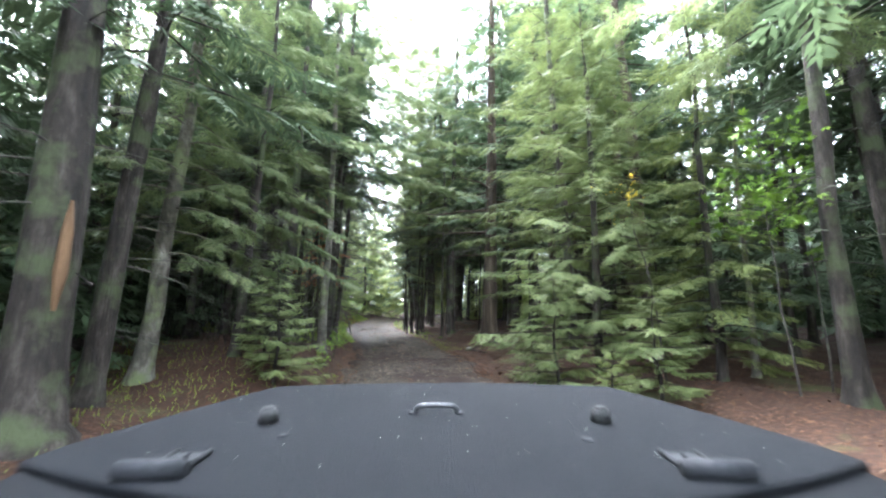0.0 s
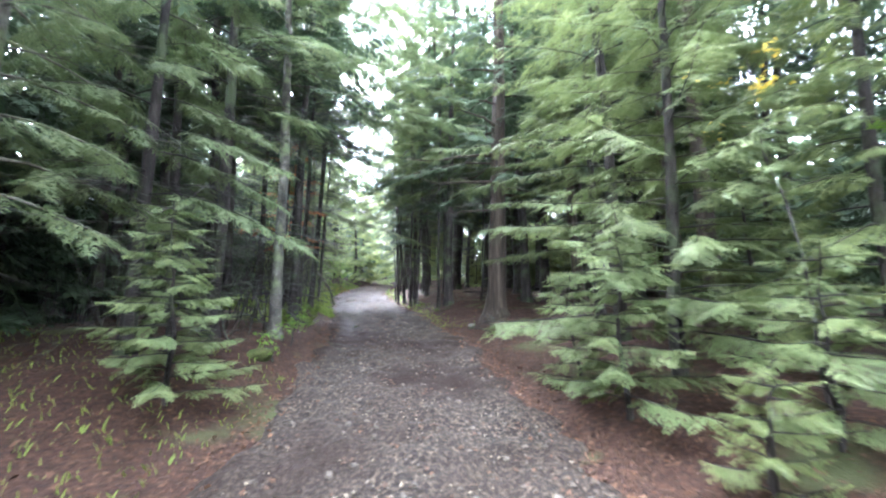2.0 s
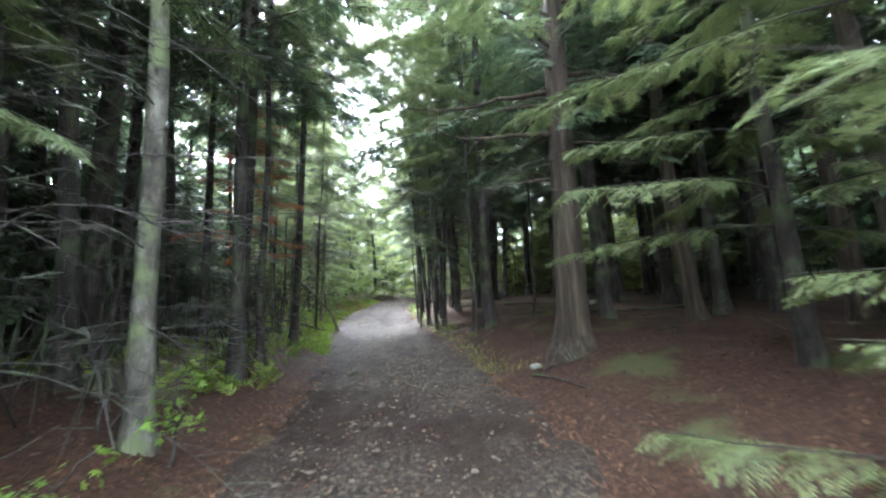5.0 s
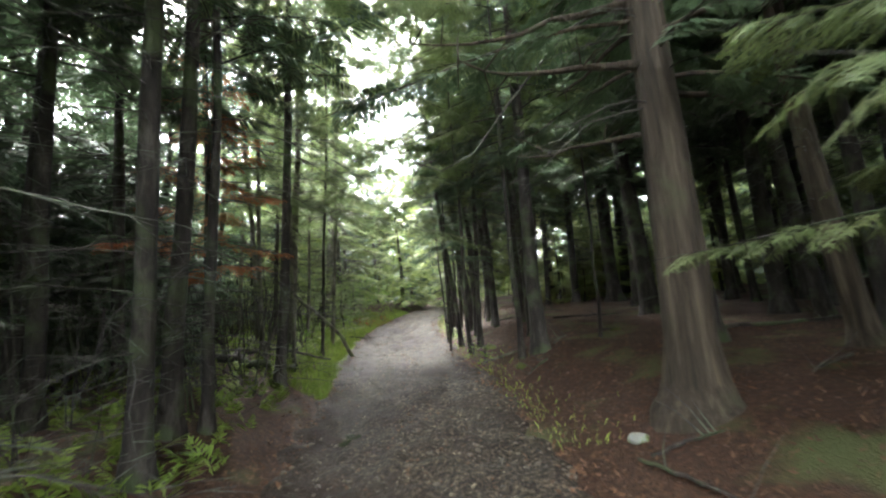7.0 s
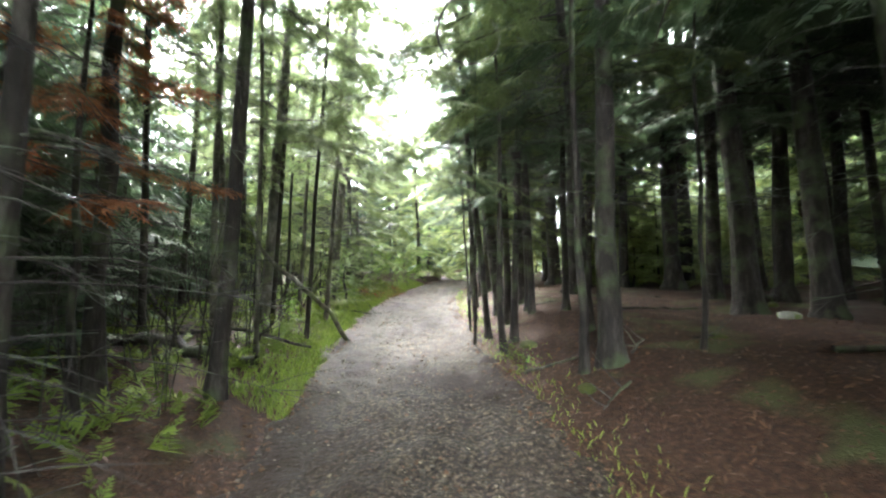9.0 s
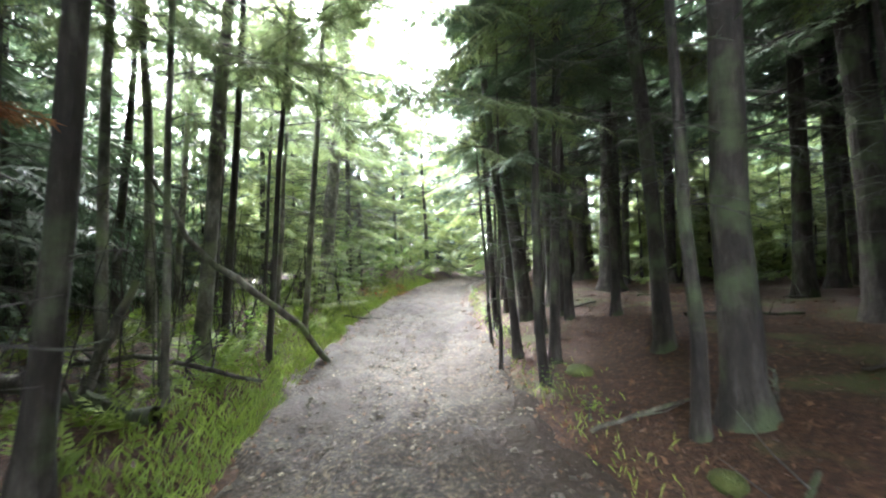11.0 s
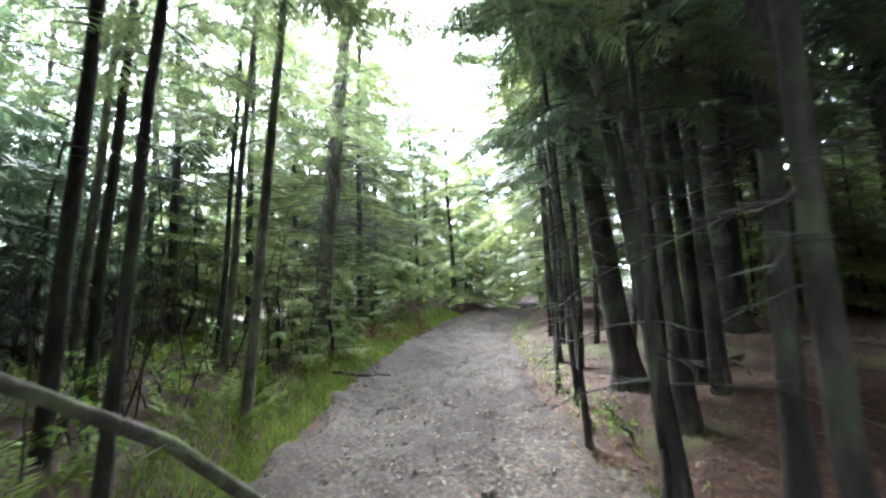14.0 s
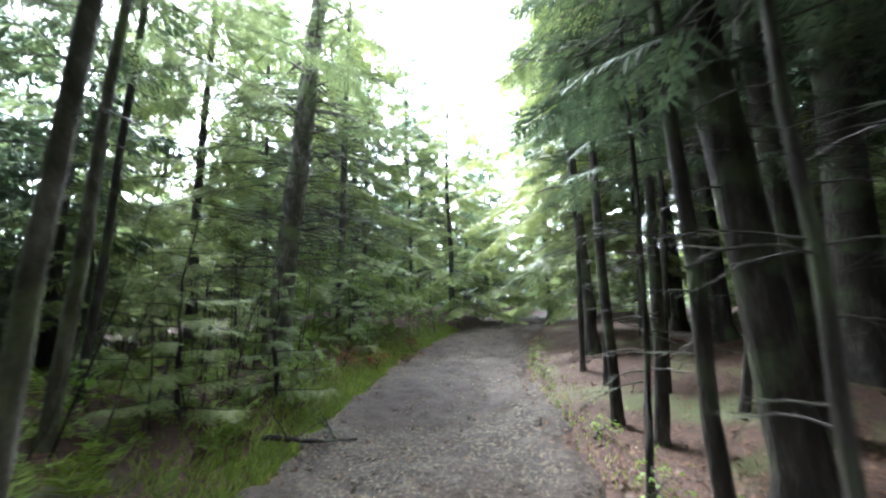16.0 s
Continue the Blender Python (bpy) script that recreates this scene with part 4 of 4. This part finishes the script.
def on_edge(rng):
    y = rng.uniform(2, 38)
    x = float(centre(y)) + rng.choice((-1, 1)) * rng.normal(1.45, 0.18)
    return x, y, max(float(land(x, y)), road_height(x, y) - 0.16 * float(smooth(1.3, 1.75, abs(x - float(centre(y))))))


scatter("edge_leaves", "brown leaf litter drifted along the track's edges", "leaves", DEAD_LEAF, 4500, 34, on_edge, (0.018, 0.045), 0.5)
litter, r8 = Pile(), np.random.default_rng(71)
for i in range(32000):
    y = r8.uniform(2, 31)
    x = float(centre(y)) + r8.choice((-1, 1, 1)) * (1.45 + 6.0 * r8.uniform(0, 1) ** 1.4)
    a, l, w = r8.uniform(0, 6.28), r8.uniform(0.012, 0.05), r8.uniform(0.004, 0.016)
    d, e = np.array([math.cos(a), math.sin(a), r8.normal(0, 0.3)]) * l, np.array([-math.sin(a), math.cos(a), r8.normal(0, 0.3)]) * w
    p = np.array([x, y, 0.016])
    litter.add([p - d, p - e, p + d, p + e], [[0, 1, 2, 3]])
for pts in (np.concatenate(litter.points),):
    pts[:, 2] += land(pts[:, 0], pts[:, 1])
    litter.points = [pts]
tagged(new("needle_litter", litter.mesh("needle_litter", DEAD_LEAF)), "rust-brown needles, twigs and leaf scraps on the forest floor", "litter", kind="stuff")
scatter("floor_leaves", "brown leaves and needles on the forest floor", "leaves", DEAD_LEAF, 4500, 33, on_floor, (0.02, 0.05), 0.4)


def pebble(rng, wide):
    bm = bmesh.new()
    bmesh.ops.create_icosphere(bm, subdivisions=2, radius=1)
    for v in bm.verts:
        v.co *= 1 + 0.35 * noise.noise(v.co * 1.3 + Vector((rng.uniform(0, 50), 0, 0)))
        v.co = Vector((v.co.x * wide, v.co.y * wide * rng_ratio[0], v.co.z * wide * rng_ratio[1]))
    return bm


rng_ratio = (0.75, 0.5)
small, r3 = Pile(), np.random.default_rng(41)
oct_pts = np.array([(1, 0, 0), (0.2, 1, 0), (-0.9, 0.3, 0), (-0.1, -0.8, 0), (0.6, 0.1, 0.6), (0.1, 0.6, 0.7), (-0.5, 0.1, 0.6), (0.0, -0.4, 0.65)])
oct_quads = np.array([(0, 1, 5, 4), (1, 2, 6, 5), (2, 3, 7, 6), (3, 0, 4, 7), (4, 5, 6, 7)])
for i in range(9500):
    y = 2 + 40 * r3.uniform(0, 1) ** 0.7
    x = float(centre(y)) + r3.uniform(-1.4, 1.4)
    size, a = 0.008 + 0.040 * r3.uniform(0, 1) ** 3, r3.uniform(0, 6.28)
    c, s = math.cos(a), math.sin(a)
    p = oct_pts * (1 + r3.normal(0, 0.15, oct_pts.shape))
    p = np.column_stack([p[:, 0] * c - p[:, 1] * s, p[:, 0] * s + p[:, 1] * c, p[:, 2] * r3.uniform(0.4, 0.9)]) * size
    small.add(p + (x, y, road_height(x, y) - 0.004), oct_quads)
tagged(new("gravel_stones", small.mesh("gravel_stones", STONE)), "grey loose stones in the track", "gravel", kind="stuff")
for n, (x, y, wide, label, mat) in enumerate([
        (3.60, 20.35, 0.20, "pale mossy boulder on the needle floor", BOULDER), (0.83, 14.0, 0.12, "pale stone beside the cedar trunk", BOULDER), (4.0, 21.6, 0.13, "small stone covered in green moss", MOSS),
        (-5.05, 34.10, 0.14, "pale stone at the track's edge", STONE), (-5.40, 33.30, 0.10, "pale stone at the track's edge", STONE), (-4.20, 30.70, 0.08, "grey stone in the track", STONE),
        (-2.6, 9.2, 0.22, "moss-covered stone at the track's edge", MOSS), (-0.10, 17.40, 0.13, "mossy hump on the needle floor", MOSS), (-0.70, 19.8, 0.17, "low cushion of green moss on the needle floor", MOSS), (1.9, 18.9, 0.13, "small cushion of green moss on the needle floor", MOSS)]):
    data = bpy.data.meshes.new("stone")
    bm = pebble(np.random.default_rng(500 + n), wide)
    bm.to_mesh(data)
    bm.free()
    data.materials.append(mat)
    data.polygons.foreach_set("use_smooth", np.full(len(data.polygons), True))
    ob = new("stone", data)
    ob.matrix_basis = pose(x, y, float(land(x, y)) + wide * 0.12, 8, 5, 40 * n)
    tagged(ob, label, "stone", "stones along the track")


# ---- puddles ----
for n, (off, y, wide, long) in enumerate([(-0.80, 14.7, 0.12, 0.22)]):
    bm = bmesh.new()
    ring = []
    for k in range(28):
        a = 2 * math.pi * k / 28
        f = 1 + 0.22 * math.sin(3 * a + n) + 0.16 * math.sin(5 * a + 2 * n) + 0.08 * math.sin(9 * a + n)
        ring.append(bm.verts.new((wide * f * math.cos(a), long * f * math.sin(a), 0)))
    bm.faces.new(ring)
    data = bpy.data.meshes.new("puddle")
    bm.to_mesh(data)
    bm.free()
    data.materials.append(WATER)
    x = float(centre(y)) + off
    ob = new("puddle", data)
    slope = math.degrees(math.atan((float(profile(y + 0.4)) - float(profile(y - 0.4))) / 0.8))
    ob.matrix_basis = pose(x, y, road_height(x, y) + 0.010, slope, 0, 0)
    tagged(ob, "shallow rain puddle in the wheel rut", "puddle", "puddles in the ruts", "structure")


# ---- fallen wood ----
def log(name, points, radii, mat, label, twigs=0, seed=0, sides=8):
    rng = np.random.default_rng(seed)
    points = np.asarray(points, float)
    root = new(name)
    root.location = points[0]
    s = np.linspace(0, 1, 14)
    at = np.linspace(0, 1, len(points))
    line = np.column_stack([np.interp(s, at, points[:, c]) for c in range(3)]) - points[0] + rng.normal(0, radii[0] * 0.25, (14, 3))
    wood = Pile()
    tube(wood, line, np.interp(s, np.linspace(0, 1, len(radii)), radii) * rng.uniform(0.9, 1.1, 14), sides)
    part("stem", wood, mat, root)
    if twigs:
        bare = Pile()
        for k in range(twigs):
            i = rng.integers(2, 13)
            w = rng.normal(0, 1, 3)
            w[2] = abs(w[2])
            w *= rng.uniform(0.2, 0.7) / np.linalg.norm(w)
            tube(bare, [line[i], line[i] + w * 0.5, line[i] + w + rng.normal(0, 0.05, 3)], [radii[-1] * 0.6 + 0.004, 0.006, 0.002], 4)
        part("brushwood", bare, DEAD, root)["kind"] = "stuff"
    return tagged(root, label, "log", "fallen wood")


def g(x, y, up=0.0):
    return (x, y, float(land(x, y)) + up)


log("leaning_pole", [g(-4.26, 20.55, 0.02), (-4.27, 19.70, 2.26), (-4.45, 18.85, 2.78), (-4.81, 18.40, 3.26), (-5.15, 18.20, 4.1)], [0.048, 0.042, 0.038, 0.03, 0.016], BARK_PALE_LIT, "dead pole leaning against the trees by the verge", 9, 1)
log("fallen_log", [g(-7.20, 17.00, 0.08), g(-5.60, 17.20, 0.12), g(-4.25, 17.45, 0.05)], [0.10, 0.09, 0.07], BARK, "rotting dark log on the ground", 5, 2)
log("fallen_branch", [(-6.60, 18.10, 2.75), (-5.90, 17.90, 2.05), g(-5.00, 18.10, 0.22), (-4.05, 18.60, 1.75)], [0.035, 0.03, 0.028, 0.02], DEAD, "long bent fallen branch among the stems", 10, 3)
log("fallen_branch", [g(-4.45, 20.60, 0.03), g(-4.35, 21.50, 0.04), g(-4.80, 22.40, 0.04)], [0.028, 0.025, 0.018], DEAD, "grey stick along the track's edge", 3, 4)
log("fallen_branch", [g(-5.65, 24.10, 0.06), g(-5.25, 24.40, 0.12), g(-4.90, 24.70, 0.05)], [0.03, 0.025, 0.015], BARK, "dark crooked stick on the verge", 6, 5)
log("fallen_branch", [g(-0.80, 18.20, 0.03), g(-0.25, 18.40, 0.04), g(0.10, 18.50, 0.04)], [0.02, 0.018, 0.012], BARK_PALE_LIT, "pale stick on the needle floor", 1, 6)
log("fallen_log", [g(3.70, 21.70, 0.1), g(5.10, 23.10, 0.12)], [0.12, 0.09], BARK, "short mossy log behind the spruces", 2, 7)
log("fallen_branch", [g(2.70, 17.90, 0.05), g(4.10, 17.80, 0.06), g(5.60, 17.50, 0.05)], [0.04, 0.035, 0.02], BARK, "brown fallen branch on the needle floor", 3, 8)
log("fallen_branch", [g(1.00, 21.40, 0.04), g(2.00, 21.80, 0.05), g(2.70, 21.70, 0.05)], [0.03, 0.025, 0.02], BARK, "brown fallen branch on the needle floor", 2, 9)
log("broken_stem", [g(-4.90, 17.40, 0.0), (-4.92, 17.50, 2.1), (-4.60, 17.60, 2.85)], [0.045, 0.04, 0.03], BARK_PALE_LIT, "broken mossy stem standing among the trees", 5, 10)
for n in range(16):
    r4 = np.random.default_rng(600 + n)
    x, y, a, l = r4.uniform(-0.6, 5.5), r4.uniform(13.5, 26), r4.uniform(0, 6.28), r4.uniform(0.4, 1.4)
    if x < float(centre(y)) + 1.7:
        continue
    log("fallen_branch", [g(x, y, 0.03), g(x + l * 0.5 * math.cos(a), y + l * 0.5 * math.sin(a), 0.05), g(x + l * math.cos(a), y + l * math.sin(a), 0.03)], [0.02, 0.016, 0.008], (BARK, DEAD)[n % 2], "thin fallen branch on the needle floor", 3, 600 + n, 6)

# bare arched boughs on the dead spruce in the thicket
for n, (x, y, z, dx, dy, dz) in enumerate([(-4.1, 10.9, 2.1, 1.2, -0.6, -1.0), (-4.2, 10.4, 1.7, 1.0, -0.9, -1.2), (-4.4, 10.0, 2.4, 1.1, -0.4, -0.9), (-4.3, 11.3, 1.5, 1.3, -0.5, -1.0), (-4.6, 9.6, 1.9, 0.9, -0.7, -1.1)]):
    log("dead_bough", [(x, y, z), (x + dx * 0.6, y + dy * 0.6, z + 0.1), (x + dx, y + dy, float(land(x + dx, y + dy)) + 0.04)], [0.022, 0.018, 0.008], DEAD, "bare arched grey bough sweeping down to the ground", 14, 700 + n, 6)


# ---- the vehicle whose bonnet is seen at the start ----
def block(x0, x1, y0, y1, z0, z1, bevel=0.02, segments=3):
    bm = bmesh.new()
    bmesh.ops.create_cube(bm, size=1)
    for v in bm.verts:
        v.co = Vector(((x0 + x1) / 2 + v.co.x * (x1 - x0), (y0 + y1) / 2 + v.co.y * (y1 - y0), (z0 + z1) / 2 + v.co.z * (z1 - z0)))
    bmesh.ops.bevel(bm, geom=bm.edges[:], offset=bevel, segments=segments, affect="EDGES")
    for f in bm.faces:
        f.smooth = True
    return bm


def drum(r0, r1, depth, at, turn=(0, 0, 0), segments=24, bevel=0.0):
    bm = bmesh.new()
    bmesh.ops.create_cone(bm, cap_ends=True, segments=segments, radius1=r0, radius2=r1, depth=depth)
    if bevel:
        bmesh.ops.bevel(bm, geom=[e for e in bm.edges if not e.is_boundary and e.calc_face_angle(0) > 0.9], offset=bevel, segments=3, affect="EDGES")
    bmesh.ops.transform(bm, matrix=pose(*at, *turn), verts=bm.verts)
    for f in bm.faces:
        f.smooth = len(f.verts) == 4
    return bm


car = new("off_road_vehicle")
car.matrix_basis = pose(0, 0, 0, 5.1, 0, 0)
tagged(car, "matte-grey off-road vehicle front with a textured bonnet", "vehicle")
TOP = 1.353   # the bonnet's height over the wheels' feet
EYE_Y = 0.147  # where the driver's view starts along the vehicle


def bonnet_shape():
    """The bonnet: narrower to the front, sides rolled down, front edge rounded over."""
    pile = Pile()
    us, vs = np.linspace(-1, 1, 61), np.linspace(0, 1, 41)
    pts = []
    for v in vs:
        half = np.interp(v, (0, 0.12, 0.3, 0.55, 0.8, 0.93, 1), (0.80, 0.79, 0.745, 0.68, 0.62, 0.58, 0.50))
        for u in us:
            s = abs(u)
            y = 0.60 + 0.225 * s * s * (1 - v) + v * 0.95
            side = -0.16 * max(0, (s - 0.93) / 0.07) ** 2 - 0.010 * s * s
            nose = -0.10 * max(0, (v - 0.94) / 0.06) ** 2
            pts.append((u * half, y - 0.03 * s * s * v, TOP + 0.004 - 0.012 * v * v + side + nose))
    a = (np.arange(40)[:, None] * 61 + np.arange(60)[None]).ravel()
    pile.add(pts, np.stack([a, a + 1, a + 62, a + 61], -1))
    pile.points[0][:, 1] += EYE_Y
    return pile


hood = part("hood", bonnet_shape(), PAINT, car, "grey bonnet with speckled textured paint")
thick = hood.modifiers.new("sheet", "SOLIDIFY")
thick.thickness, thick.offset = 0.012, -1
for x in (-0.398, 0.360):
    stop = part("rubber_stop", drum(0.024, 0.018, 0.036, (x, EYE_Y + 1.02, TOP + 0.016), bevel=0.005), RUBBER, hood)
# the bonnet's two footman loops, built as low discs
for x, y in ((-0.326, 0.914), (0.287, 0.891)):
    loop = bmesh.new()
    bmesh.ops.create_cone(loop, cap_ends=True, segments=18, radius1=0.012, radius2=0.010, depth=0.004)
    bmesh.ops.transform(loop, matrix=pose(x, y + EYE_Y, TOP + 0.003), verts=loop.verts)
    part("washer_nozzle", loop, PLASTIC, hood)
bar = Pile()
t = np.linspace(0, 1, 15)
hx = np.interp(t, (0, 0.06, 0.14, 0.86, 0.94, 1), (-0.068, -0.066, -0.058, 0.026, 0.034, 0.036))
hz = np.interp(t, (0, 0.06, 0.14, 0.5, 0.86, 0.94, 1), (0.0, 0.012, 0.019, 0.021, 0.019, 0.012, 0.0))
tube(bar, np.column_stack([hx, np.full(15, EYE_Y + 1.084), TOP + hz]), np.full(15, 0.0062), 10)
handle = part("grab_handle", bar, STEEL, hood, "black-painted bonnet handle")
for x in (-0.072, 0.040):
    part("handle_foot", drum(0.012, 0.010, 0.005, (x, EYE_Y + 1.084, TOP + 0.003)), PLASTIC, hood)
for hand, cx in ((-1, -0.463), (1, 0.436)):
    barrel = part("hinge_barrel", drum(0.017, 0.017, 0.11, (cx, EYE_Y + 0.718, TOP + 0.012), (0, 90, -6 * hand), bevel=0.004), PLASTIC, hood)
    part("hinge_plate", block(cx - 0.032 - 0.012 * hand, cx + 0.032 - 0.012 * hand, EYE_Y + 0.725, EYE_Y + 0.815, TOP - 0.002, TOP + 0.006, 0.003, 2), PLASTIC, hood)
    for dx in (-0.030, 0.030):
        part("hinge_rib", block(cx + dx - 0.012 * hand - 0.003, cx + dx - 0.012 * hand + 0.003, EYE_Y + 0.725, EYE_Y + 0.82, TOP, TOP + 0.012, 0.002, 2), PLASTIC, hood)
    for dy in (0.755, 0.795):
        part("bolt", drum(0.005, 0.004, 0.004, (cx - 0.012 * hand, EYE_Y + dy, TOP + 0.008), segments=8), PLASTIC, hood)
flecks, r5 = Pile(), np.random.default_rng(77)
for i in range(160):
    x, y, a, l = r5.uniform(-0.6, 0.6), EYE_Y + r5.uniform(0.75, 1.45), r5.uniform(0, 3.14), r5.uniform(0.001, 0.003)
    d, e = np.array([math.cos(a), math.sin(a), 0]) * l, np.array([-math.sin(a), math.cos(a), 0]) * l * 0.4
    p = np.array([x, y, TOP + 0.0045 - 0.012 * ((y - EYE_Y - 0.69) / 0.86) ** 2])
    flecks.add([p - d, p - e, p + d, p + e], [[0, 1, 2, 3]])
part("dust_flecks", flecks, FLECK, hood)
part("cowl", block(-0.74, 0.74, EYE_Y + 0.38, EYE_Y + 0.88, 0.95, TOP - 0.016, 0.01), PAINT, car)
part("front_body", block(-0.48, 0.48, EYE_Y + 0.70, EYE_Y + 1.46, 0.62, TOP - 0.10, 0.03), PAINT, car)
part("grille", block(-0.47, 0.47, EYE_Y + 1.462, EYE_Y + 1.50, 0.70, TOP - 0.13, 0.012), PAINT, car)
for hand in (-1, 1):
    part("fender", block(min(hand * 0.50, hand * 0.86), max(hand * 0.50, hand * 0.86), EYE_Y + 0.66, EYE_Y + 1.44, 0.90, 1.06, 0.05), PAINT, car)
    wheel = part("wheel", drum(0.40, 0.40, 0.26, (hand * 0.72, EYE_Y + 1.06, 0.42), (0, 90, 0), 40, 0.05), RUBBER, car, "black off-road tyre")
    part("rim", drum(0.21, 0.19, 0.02, (hand * 0.855, EYE_Y + 1.06, 0.42), (0, 90 * hand, 0), 28, 0.004), STEEL, wheel)
    part("headlamp", drum(0.09, 0.09, 0.03, (hand * 0.33, EYE_Y + 1.51, 1.02), (90, 0, 0), 24, 0.006), STEEL, car)
part("axle", drum(0.05, 0.05, 1.3, (0, EYE_Y + 1.06, 0.42), (0, 90, 0)), RUBBER, car)
part("bumper", block(-0.72, 0.72, EYE_Y + 1.56, EYE_Y + 1.70, 0.55, 0.70, 0.03), RUBBER, car)
for x in (-0.36, 0.36):
    part("frame_rail", block(x - 0.04, x + 0.04, EYE_Y + 0.40, EYE_Y + 1.58, 0.52, 0.64, 0.01), RUBBER, car)
